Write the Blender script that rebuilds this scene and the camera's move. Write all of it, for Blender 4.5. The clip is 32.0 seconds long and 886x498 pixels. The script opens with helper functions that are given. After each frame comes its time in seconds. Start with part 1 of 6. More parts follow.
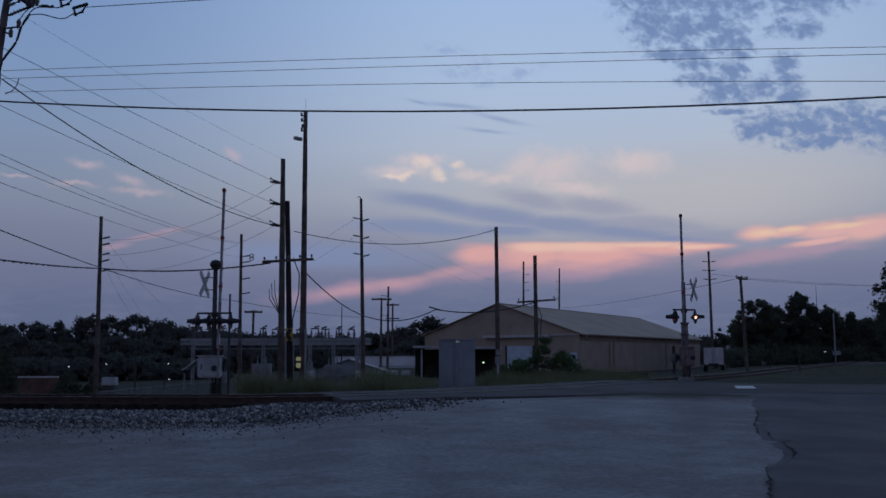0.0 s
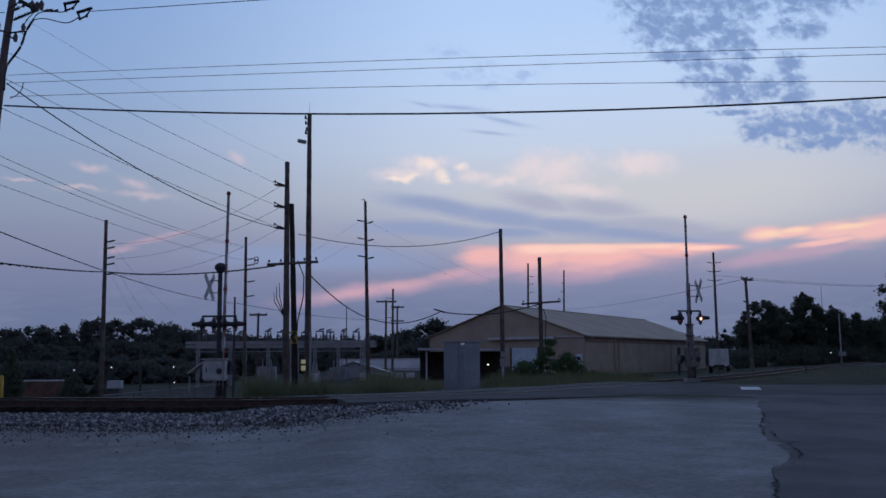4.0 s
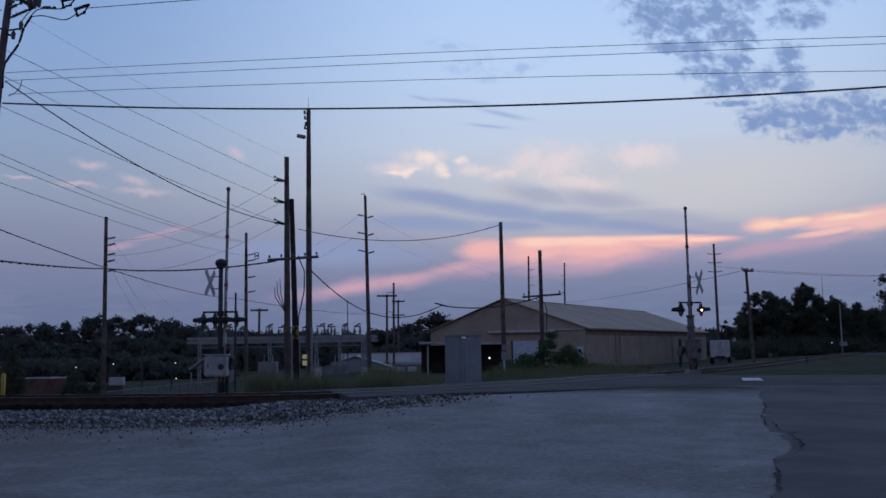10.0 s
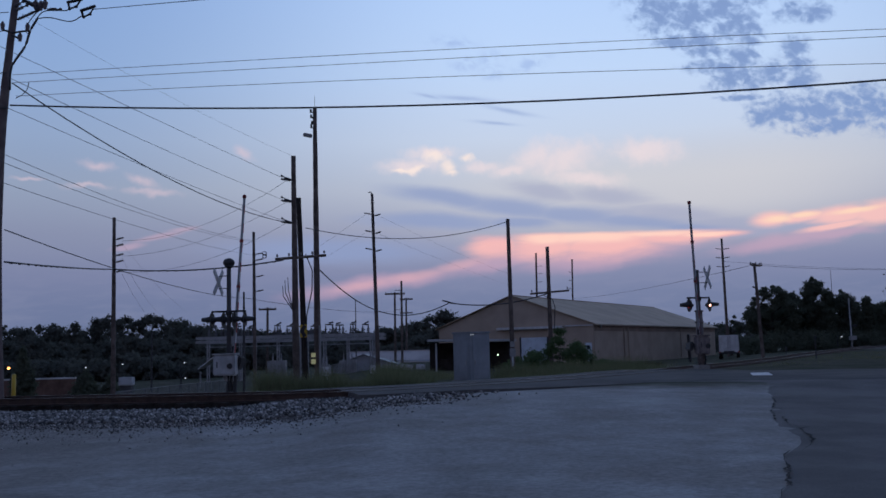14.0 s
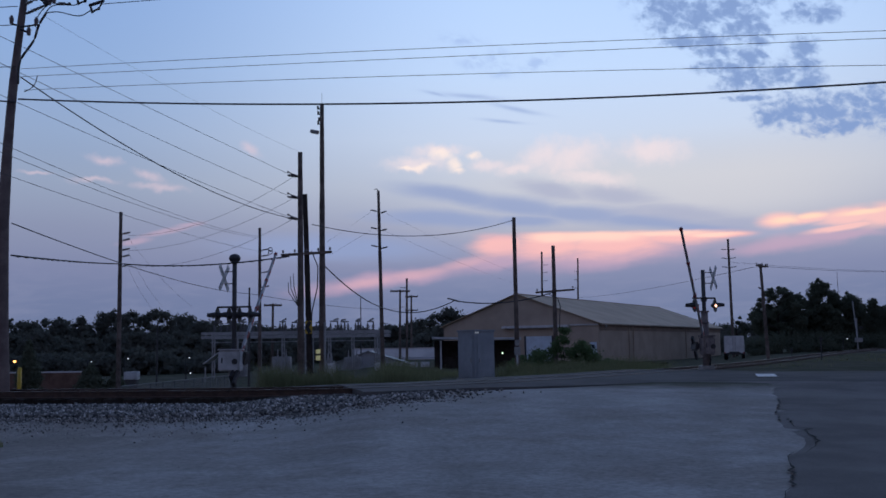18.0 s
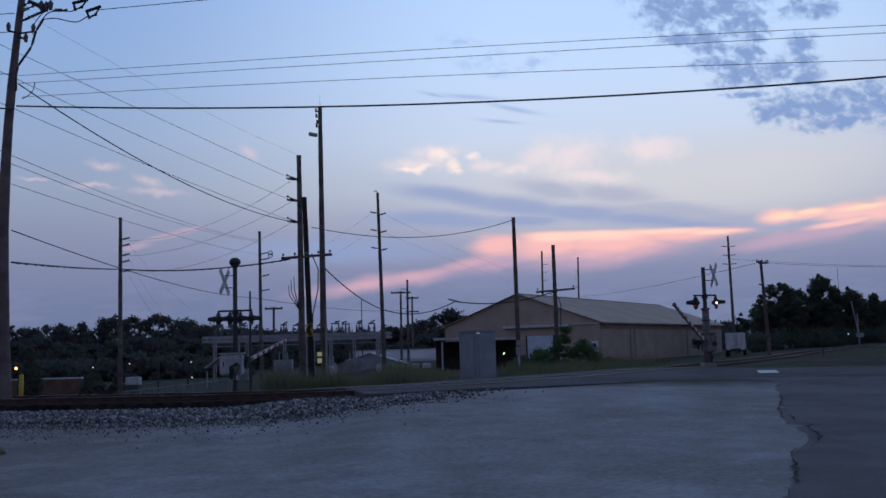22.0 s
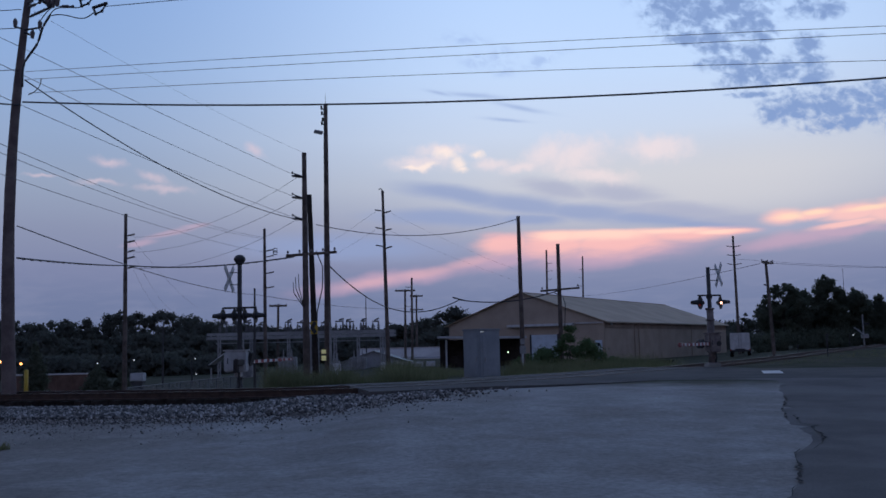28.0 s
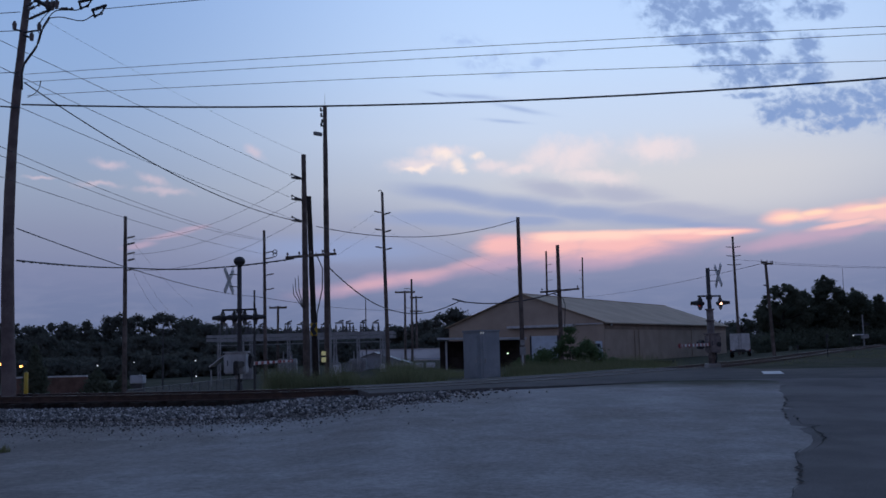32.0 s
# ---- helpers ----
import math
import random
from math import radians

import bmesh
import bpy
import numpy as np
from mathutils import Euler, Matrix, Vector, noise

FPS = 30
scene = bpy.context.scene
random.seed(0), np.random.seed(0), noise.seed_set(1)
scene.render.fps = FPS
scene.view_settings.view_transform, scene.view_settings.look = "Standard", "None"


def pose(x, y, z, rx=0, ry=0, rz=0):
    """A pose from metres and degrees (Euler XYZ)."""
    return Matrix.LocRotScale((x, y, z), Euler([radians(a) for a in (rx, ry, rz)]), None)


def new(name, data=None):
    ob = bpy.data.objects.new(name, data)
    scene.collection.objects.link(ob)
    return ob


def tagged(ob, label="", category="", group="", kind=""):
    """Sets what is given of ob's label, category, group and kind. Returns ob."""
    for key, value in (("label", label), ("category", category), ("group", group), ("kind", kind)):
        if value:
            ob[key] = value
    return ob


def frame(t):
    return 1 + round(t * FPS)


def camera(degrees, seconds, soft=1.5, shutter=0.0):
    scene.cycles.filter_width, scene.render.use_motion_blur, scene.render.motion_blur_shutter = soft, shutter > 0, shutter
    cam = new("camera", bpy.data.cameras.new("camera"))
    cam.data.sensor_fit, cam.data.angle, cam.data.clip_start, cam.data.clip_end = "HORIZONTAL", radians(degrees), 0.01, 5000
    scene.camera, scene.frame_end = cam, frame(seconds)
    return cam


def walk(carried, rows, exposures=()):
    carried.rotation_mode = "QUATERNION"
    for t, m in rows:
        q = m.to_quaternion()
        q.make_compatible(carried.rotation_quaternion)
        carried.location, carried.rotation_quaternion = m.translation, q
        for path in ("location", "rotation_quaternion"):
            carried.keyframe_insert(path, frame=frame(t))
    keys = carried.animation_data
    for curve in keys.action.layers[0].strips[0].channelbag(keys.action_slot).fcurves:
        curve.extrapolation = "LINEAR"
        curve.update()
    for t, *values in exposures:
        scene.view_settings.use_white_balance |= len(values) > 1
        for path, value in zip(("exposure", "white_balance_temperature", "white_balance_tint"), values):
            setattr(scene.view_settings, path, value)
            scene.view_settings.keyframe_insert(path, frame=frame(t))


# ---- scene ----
# camera: one hand-held standpoint by the crossing, turning a little
EYE = (0.0, 0.0, 1.6)
cam = camera(50.84, 32.0, soft=1.6)
TURNS = (
    (0.0, 96.484, 0.225, -1.372),
    (0.5, 96.532, 0.251, -1.161),
    (1.0, 96.635, 0.295, -0.926),
    (1.5, 96.737, 0.439, -0.749),
    (2.0, 96.842, 1.000, -0.531),
    (2.5, 96.698, 0.808, -0.738),
    (3.0, 96.684, 0.388, -1.040),
    (3.5, 96.637, 0.396, -1.140),
    (5.5, 96.592, 0.655, -0.644),
    (6.0, 96.544, 0.670, -0.611),
    (6.5, 96.548, 0.649, -0.615),
    (7.0, 96.487, 0.662, -0.674),
    (7.5, 96.461, 0.845, -0.756),
    (8.0, 96.472, 0.953, -0.794),
    (8.5, 96.452, 0.968, -0.938),
    (9.0, 96.303, 0.972, -1.125),
    (9.5, 96.170, 1.040, -1.122),
    (10.0, 96.237, 0.944, -0.998),
    (10.5, 96.207, 0.850, -0.981),
    (11.0, 96.167, 0.769, -0.880),
    (11.5, 96.235, 0.739, -0.768),
    (12.0, 96.276, 0.718, -0.750),
    (12.5, 96.209, 0.878, -0.758),
    (13.0, 96.181, 1.224, -0.812),
    (13.5, 96.187, 1.393, -0.777),
    (14.0, 96.091, 1.431, -0.490),
    (14.5, 96.057, 1.437, -0.143),
    (16.5, 95.937, 1.067, -0.312),
    (17.0, 95.900, 0.953, -0.250),
    (17.5, 95.921, 0.916, -0.181),
    (18.0, 95.959, 0.829, -0.200),
    (18.5, 95.954, 0.850, -0.282),
    (19.0, 95.854, 0.883, -0.277),
    (19.5, 95.853, 0.781, -0.038),
    (20.0, 95.945, 0.776, 0.195),
    (20.5, 96.059, 0.883, 0.179),
    (21.0, 96.127, 0.924, 0.118),
    (21.5, 96.154, 1.075, -0.074),
    (22.0, 96.017, 1.627, -0.116),
    (22.5, 95.938, 1.585, -0.084),
    (23.0, 96.013, 1.633, -0.020),
    (23.5, 96.174, 1.776, 0.149),
    (24.0, 96.138, 1.850, 0.146),
    (24.5, 96.001, 1.674, -0.017),
    (25.0, 95.939, 1.353, 0.015),
    (25.5, 95.953, 1.335, 0.104),
    (27.5, 95.911, 1.203, 0.206),
    (28.0, 95.918, 1.254, 0.130),
    (28.5, 95.921, 1.217, 0.145),
    (29.0, 95.896, 1.227, 0.197),
    (29.5, 95.852, 1.248, 0.323),
    (30.0, 95.885, 1.232, 0.296),
    (30.5, 95.866, 1.208, 0.073),
    (31.0, 95.946, 1.211, 0.092),
    (31.5, 96.003, 1.196, 0.120),
    (32.0, 96.003, 1.402, 0.128),
)
walk(cam, [(t, pose(*EYE, rx, ry, rz)) for t, rx, ry, rz in TURNS],
     exposures=[(0.0, -0.45), (0.5, -0.22), (1.0, -0.1), (3.0, -0.07), (6.0, -0.1), (10.0, -0.1), (14.0, -0.02), (19.0, 0.06), (32.0, 0.04)])


# ---- dusk sky ----
def srgb(r, g, b):
    return tuple(c / 12.92 if c <= 0.04045 else ((c + 0.055) / 1.055) ** 2.4 for c in (r / 255, g / 255, b / 255)) + (1.0,)


class Graph:
    """A short way to write node trees."""

    def __init__(self, tree):
        self.tree = tree
        tree.nodes.clear()

    def node(self, kind):
        return self.tree.nodes.new(kind)

    def put(self, value, socket):
        if isinstance(value, bpy.types.NodeSocket):
            self.tree.links.new(value, socket)
        else:
            socket.default_value = value

    def math(self, op, a, b=0.0, c=0.0, clamp=False):
        n = self.node("ShaderNodeMath")
        n.operation, n.use_clamp = op, clamp
        for i, v in enumerate((a, b, c)):
            self.put(v, n.inputs[i])
        return n.outputs[0]

    def noise(self, vector, scale, detail=3.0, rough=0.55, distort=0.0):
        n = self.node("ShaderNodeTexNoise")
        if vector is not None:
            self.put(vector, n.inputs["Vector"])
        n.inputs["Scale"].default_value = scale
        n.inputs["Detail"].default_value = detail
        n.inputs["Roughness"].default_value = rough
        n.inputs["Distortion"].default_value = distort
        return n.outputs["Fac"]

    def step(self, value, lo, hi, a=0.0, b=1.0):
        n = self.node("ShaderNodeMapRange")
        n.interpolation_type = "SMOOTHSTEP"
        for i, v in enumerate((value, lo, hi, a, b)):
            self.put(v, n.inputs[i])
        return n.outputs[0]

    def mix(self, fac, a, b, blend="MIX"):
        n = self.node("ShaderNodeMix")
        n.data_type, n.blend_type = "RGBA", blend
        self.put(fac, n.inputs[0])
        self.put(a, n.inputs[6])
        self.put(b, n.inputs[7])
        return n.outputs[2]

    def ramp(self, fac, stops):
        n = self.node("ShaderNodeValToRGB")
        e = n.color_ramp.elements
        while len(e) < len(stops):
            e.new(0.5)
        for el, (p, c) in zip(e, stops):
            el.position, el.color = p, c
        self.put(fac, n.inputs[0])
        return n.outputs[0]

    def vector(self, x, y, z=0.0):
        n = self.node("ShaderNodeCombineXYZ")
        for i, v in enumerate((x, y, z)):
            self.put(v, n.inputs[i])
        return n.outputs[0]


def make_sky():
    world = bpy.data.worlds.new("dusk_sky")
    scene.world = world
    world.use_nodes = True
    g = Graph(world.node_tree)
    co = g.node("ShaderNodeTexCoord").outputs["Generated"]
    xyz = g.node("ShaderNodeSeparateXYZ")
    g.put(co, xyz.inputs[0])
    x, y, z = xyz.outputs
    az = g.math("MULTIPLY", g.math("ARCTAN2", x, y), 57.29578)
    el = g.math("MULTIPLY", g.math("ARCSINE", z), 57.29578)
    base = g.ramp(g.math("DIVIDE", el, 90.0), [
        (0.0, srgb(104, 117, 150)), (0.033, srgb(115, 126, 160)), (0.052, srgb(131, 138, 170)), (0.08, srgb(158, 163, 187)),
        (0.108, srgb(186, 193, 210)), (0.14, srgb(196, 209, 231)), (0.185, srgb(190, 213, 246)), (0.25, srgb(178, 207, 250)), (0.45, srgb(134, 168, 216)), (1.0, srgb(98, 126, 172))])
    # the west holds the last light, the rest of the sky is darker
    off = g.math("ABSOLUTE", g.math("SUBTRACT", az, 12.0))
    west = g.step(off, 40.0, 150.0, 1.0, 0.6)
    glow = g.math("MULTIPLY", g.step(g.math("ABSOLUTE", g.math("SUBTRACT", az, 15.0)), 3.0, 20.0, 1.0, 0.0),
                  g.step(g.math("ABSOLUTE", g.math("SUBTRACT", el, 9.2)), 0.5, 4.0, 1.0, 0.0))
    side = g.math("MULTIPLY", g.step(off, 6.0, 36.0), g.step(el, 1.0, 13.0, 0.12, 1.0))
    base = g.mix(side, base, g.mix(1.0, base, (0.5, 0.58, 0.7, 1), "MULTIPLY"))
    col = g.mix(g.math("MULTIPLY", glow, 0.7), base, srgb(208, 207, 212))
    flat = g.vector(az, el)

    def warp(scale, amount, seed):
        n = g.node("ShaderNodeTexNoise")
        shift = g.node("ShaderNodeVectorMath")
        shift.operation = "ADD"
        g.put(flat, shift.inputs[0])
        shift.inputs[1].default_value = (seed * 7.3, seed * 3.1, seed)
        g.put(shift.outputs[0], n.inputs["Vector"])
        n.inputs["Scale"].default_value, n.inputs["Detail"].default_value = scale, 4.0
        mul = g.node("ShaderNodeVectorMath")
        mul.operation = "MULTIPLY_ADD"
        g.put(n.outputs["Color"], mul.inputs[0])
        mul.inputs[1].default_value = (amount, amount, 0)
        mul.inputs[2].default_value = (-amount / 2, -amount / 2, 0)
        add = g.node("ShaderNodeVectorMath")
        add.operation = "ADD"
        g.put(flat, add.inputs[0])
        g.put(mul.outputs[0], add.inputs[1])
        return add.outputs[0]

    soft, fine, mild = warp(0.3, 1.0, 1.0), warp(0.9, 0.9, 4.0), warp(0.25, 0.45, 2.0)

    def cloud(a0, e0, wide, high, tilt, where=soft):
        """A bell of cloud about (a0, e0) degrees."""
        s = g.node("ShaderNodeSeparateXYZ")
        g.put(where, s.inputs[0])
        da, de = g.math("SUBTRACT", s.outputs[0], a0), g.math("SUBTRACT", s.outputs[1], e0)
        c, n = math.cos(radians(tilt)), math.sin(radians(tilt))
        u = g.math("ADD", g.math("MULTIPLY", da, c / wide), g.math("MULTIPLY", de, n / wide))
        v = g.math("ADD", g.math("MULTIPLY", da, -n / high), g.math("MULTIPLY", de, c / high))
        r = g.math("ADD", g.math("MULTIPLY", u, u), g.math("MULTIPLY", v, v))
        return g.math("POWER", 2.718, g.math("MULTIPLY", r, -1.0))

    def together(*masks):
        m = masks[0]
        for other in masks[1:]:
            m = g.math("MAXIMUM", m, other)
        return m

    def wisps(mask, strength, lo, hi, tex):
        """Mask torn by a texture."""
        torn = g.step(g.math("ADD", mask, g.math("MULTIPLY", g.math("SUBTRACT", tex, 0.5), strength)), lo, hi)
        return g.math("MULTIPLY", torn, g.step(mask, 0.03, 0.3))

    stretch = g.vector(g.math("MULTIPLY", az, 0.22), g.math("ADD", el, g.math("MULTIPLY", az, -0.02)))
    wisp = g.noise(stretch, 1.6, 6.0, 0.62, 0.5)
    broad = g.noise(stretch, 0.7, 4.0, 0.55, 0.3)
    # thin veils everywhere near the horizon
    col = g.mix(g.math("MULTIPLY", g.step(wisp, 0.42, 0.7, 0.0, 0.25), g.step(el, 1.0, 8.0, 1.0, 0.0)), col, srgb(144, 148, 176))
    # blue-grey streaks
    grey = together(cloud(1.1, 9.2, 3.96, 0.53, -9, mild), cloud(5.0, 8.5, 4.38, 0.61, -9, mild), cloud(8.7, 7.9, 3.91, 0.57, -8, mild), cloud(12.4, 7.3, 3.86, 0.40, -7, mild), cloud(15.7, 6.8, 2.54, 0.24, -5, mild), cloud(0.4, 7.8, 4.83, 0.50, -3, mild), cloud(5.3, 7.6, 2.63, 0.37, -1, mild), cloud(-6.3, 6.1, 6.56, 0.82, -1, mild))
    col = g.mix(g.math("MULTIPLY", wisps(grey, 0.3, -0.05, 0.95, wisp), 0.8), col, srgb(140, 156, 196))
    dusky = together(cloud(10.8, 8.9, 3.11, 0.65, -9, mild), cloud(14.4, 7.7, 3.94, 0.57, -7, mild), cloud(17.7, 7.0, 2.59, 0.44, -4, mild), cloud(7.1, 9.4, 2.69, 0.53, -11, mild), cloud(21.4, 6.5, 2.52, 0.36, 3, mild), cloud(19.5, 6.4, 2.98, 0.38, 2, mild))
    col = g.mix(g.math("MULTIPLY", wisps(dusky, 0.5, 0.0, 1.0, wisp), 0.66), col, srgb(160, 166, 194))
    lid = g.step(g.math("ADD", g.math("ADD", el, g.math("MULTIPLY", az, 0.024)), g.math("MULTIPLY", wisp, 0.35)), 7.0, 7.35, 1.0, 0.0)
    # pink streaks near the horizon, under a level upper edge
    blush = together(cloud(11.0, 5.4, 6.48, 0.75, 5), cloud(4.2, 5.2, 4.16, 0.55, 8), cloud(-3.5, 4.1, 5.20, 0.49, 8), cloud(20.4, 5.6, 3.91, 0.46, 5), cloud(23.1, 5.9, 2.87, 0.32, 3))
    col = g.mix(g.math("MULTIPLY", g.math("MULTIPLY", wisps(blush, 0.7, 0.0, 1.0, broad), lid), 0.6), col, srgb(204, 166, 188))
    pink = together(cloud(7.0, 6.22, 2.59, 0.99, 3, mild), cloud(10.7, 6.22, 3.75, 0.98, 2, mild), cloud(14.7, 6.32, 3.02, 0.48, 2, mild), cloud(17.0, 6.32, 1.66, 0.22, 0, mild), cloud(3.8, 6.12, 1.73, 0.64, 3, mild))
    col = g.mix(g.math("MULTIPLY", g.math("MULTIPLY", wisps(pink, 0.6, 0.0, 0.85, wisp), lid), 0.95), col, srgb(244, 186, 184))
    tail = together(cloud(1.7, 5.10, 2.08, 0.36, 9, mild), cloud(-1.3, 4.50, 2.43, 0.36, 9, mild), cloud(-4.2, 4.00, 2.08, 0.29, 8, mild), cloud(3.5, 6.60, 1.39, 0.29, -6, mild), cloud(4.2, 5.70, 2.08, 0.48, 7, mild))
    col = g.mix(g.math("MULTIPLY", wisps(tail, 0.7, 0.1, 1.2, wisp), 0.42), col, srgb(232, 178, 184))
    hot = together(cloud(9.7, 6.55, 3.77, 0.43, 0, mild), cloud(13.7, 6.55, 3.04, 0.25, 0, mild), cloud(7.0, 6.55, 1.72, 0.39, 1, mild), cloud(16.5, 6.35, 1.50, 0.16, 0, mild))
    col = g.mix(g.math("MULTIPLY", g.math("MULTIPLY", wisps(hot, 0.5, 0.1, 0.95, wisp), lid), 0.9), col, srgb(255, 212, 196))
    far = together(cloud(20.3, 7.0, 1.20, 0.46, 3, mild), cloud(22.0, 7.0, 1.69, 0.35, 4, mild), cloud(24.1, 7.0, 1.99, 0.56, 4, mild), cloud(26.1, 7.0, 2.29, 0.68, 5, mild), cloud(23.8, 6.4, 2.01, 0.21, 7, mild))
    col = g.mix(g.math("MULTIPLY", wisps(far, 0.45, 0.1, 0.85, wisp), 0.92), col, srgb(246, 194, 190))
    far = together(cloud(20.6, 7.0, 1.04, 0.26, 1, mild), cloud(22.0, 7.1, 0.97, 0.19, 3, mild), cloud(24.8, 7.2, 1.58, 0.19, 5, mild))
    col = g.mix(g.math("MULTIPLY", wisps(far, 0.6, 0.15, 1.0, wisp), 0.75), col, srgb(255, 220, 190))
    # torn lit cumulus and small pink tufts
    billow = g.noise(fine, 0.9, 6.0, 0.62)
    veil = together(cloud(6.5, 11.6, 1.59, 0.79, 27, fine), cloud(8.2, 11.4, 2.37, 1.02, 7, fine), cloud(5.0, 10.8, 1.39, 0.36, 3, fine), cloud(3.3, 11.0, 1.39, 0.36, -1, fine), cloud(13.3, 11.5, 2.14, 0.78, -5, fine), cloud(0.1, 12.0, 1.79, 0.36, -1, fine), cloud(-1.3, 11.3, 2.00, 0.56, 3, fine), cloud(9.5, 10.1, 2.37, 0.55, -7, fine))
    col = g.mix(g.math("MULTIPLY", wisps(veil, 1.1, 0.0, 1.2, billow), 0.72), col, srgb(238, 220, 222))
    lit = together(cloud(1.0, 11.1, 0.45, 0.56, -1, fine), cloud(0.3, 11.7, 0.83, 0.35, -13, fine), cloud(-1.0, 11.0, 0.83, 0.24, 11, fine), cloud(-1.7, 10.9, 0.83, 0.17, -1, fine), cloud(2.3, 11.6, 0.38, 0.24, -1, fine), cloud(1.2, 10.7, 0.49, 0.24, -1, fine))
    col = g.mix(g.math("MULTIPLY", wisps(lit, 0.8, 0.0, 1.2, billow), 0.85), col, srgb(252, 232, 222))
    tuft = together(cloud(-19.9, 11.0, 0.98, 0.26, -9, fine), cloud(-23.6, 10.1, 0.96, 0.13, -1, fine), cloud(-17.4, 10.2, 0.93, 0.30, -21, fine), cloud(-16.8, 9.6, 1.50, 0.27, -1, fine), cloud(-11.4, 12.0, 0.68, 0.31, -26, fine), cloud(-20.5, 9.8, 1.30, 0.20, -1, fine))
    col = g.mix(g.math("MULTIPLY", wisps(tuft, 0.8, 0.0, 1.5, billow), 0.7), col, srgb(222, 198, 208))
    low = together(cloud(-16.3, 7.0, 1.73, 0.20, 13, mild), cloud(-15.0, 7.4, 1.01, 0.17, 7, mild), cloud(-18.1, 6.4, 0.99, 0.23, 9, mild))
    col = g.mix(g.math("MULTIPLY", wisps(low, 0.6, 0.1, 1.0, wisp), 0.45), col, srgb(204, 170, 190))
    # mottled grey bank high up
    bank = together(together(cloud(14.5, 19.4, 1.76, 1.31, -1, mild), cloud(16.1, 19.1, 1.50, 1.13, -1, mild), cloud(17.9, 19.2, 2.27, 0.95, -1, mild), cloud(19.0, 18.1, 1.56, 1.20, -1, mild), cloud(19.8, 17.4, 0.81, 0.51, -1, mild), cloud(16.1, 17.7, 2.50, 0.56, -7, mild), cloud(17.0, 17.0, 1.41, 0.43, -7, mild), cloud(19.2, 16.4, 1.06, 0.68, -1, mild), cloud(17.9, 16.1, 2.40, 0.52, -1, mild), cloud(18.8, 15.2, 1.81, 0.77, -1, mild), cloud(20.7, 15.3, 1.30, 0.75, -1, mild)),
                    together(cloud(22.1, 16.6, 0.96, 0.75, -1, mild), cloud(22.4, 15.5, 0.80, 0.92, -1, mild), cloud(22.5, 14.7, 0.96, 0.66, -1, mild), cloud(21.2, 13.2, 2.03, 1.09, -1, mild), cloud(23.3, 13.1, 2.00, 1.08, -1, mild), cloud(25.5, 12.9, 1.96, 1.22, -1, mild), cloud(23.8, 12.1, 2.46, 0.57, 3, mild), cloud(19.0, 14.2, 1.47, 0.21, -5, mild), cloud(20.0, 12.9, 0.81, 0.60, -1, mild)),
                    together(cloud(22.1, 18.6, 1.12, 0.66, -1, mild), cloud(23.4, 18.4, 1.04, 0.59, -1, mild), cloud(27.6, 12.4, 2.31, 1.37, -1, mild), cloud(15.2, 21.2, 3.35, 1.74, -1, mild), cloud(19.1, 20.7, 3.29, 1.70, -1, mild), cloud(24.1, 20.2, 3.17, 1.23, -1, mild)))
    puff = g.noise(g.vector(g.math("MULTIPLY", az, 0.75), g.math("ADD", el, g.math("MULTIPLY", az, 0.25))), 1.8, 4.0, 0.52, 0.4)
    cell = g.noise(g.vector(g.math("MULTIPLY", az, 0.8), el), 3.2, 2.0, 0.5, 0.6)
    m = g.step(g.math("ADD", g.math("MULTIPLY", bank, 0.36), g.math("ADD", g.math("MULTIPLY", puff, 0.8), g.math("MULTIPLY", cell, 0.3))), 0.56, 0.94)
    m = g.math("MULTIPLY", m, g.step(bank, 0.08, 0.5))
    col = g.mix(g.math("MULTIPLY", m, 0.95), col, srgb(126, 152, 200))
    haze = together(cloud(3.8, 17.5, 0.83, 0.42, -1, fine), cloud(4.0, 16.7, 0.76, 0.35, -1, fine), cloud(2.4, 17.2, 0.90, 0.35, -1, fine), cloud(6.4, 17.1, 1.24, 0.31, 19, fine), cloud(1.6, 18.6, 1.18, 0.28, -6, fine))
    col = g.mix(g.math("MULTIPLY", haze, g.step(puff, 0.35, 0.62, 0.0, 0.6)), col, srgb(152, 178, 226))
    streak = together(cloud(2.2, 15.2, 1.80, 0.14, -6, mild), cloud(5.0, 14.4, 1.56, 0.14, -13, mild), cloud(0.0, 15.4, 0.83, 0.10, -11, mild), cloud(4.1, 13.7, 1.18, 0.10, -7, mild))
    col = g.mix(g.math("MULTIPLY", streak, 0.62), col, srgb(144, 166, 210))
    # below the horizon only dim ground light
    col = g.mix(g.step(el, -4.0, -0.4), srgb(30, 32, 40), col)
    # the eastern half is a little rosier
    rosy = g.math("MULTIPLY", west, g.step(off, 40.0, 90.0, 1.0, 1.22))
    dim = g.mix(1.0, col, g.vector(rosy, west, west), "MULTIPLY")
    bg = g.node("ShaderNodeBackground")
    g.put(dim, bg.inputs[0])
    bg.inputs[1].default_value = 1.04
    out = g.node("ShaderNodeOutputWorld")
    g.put(bg.outputs[0], out.inputs[0])


make_sky()


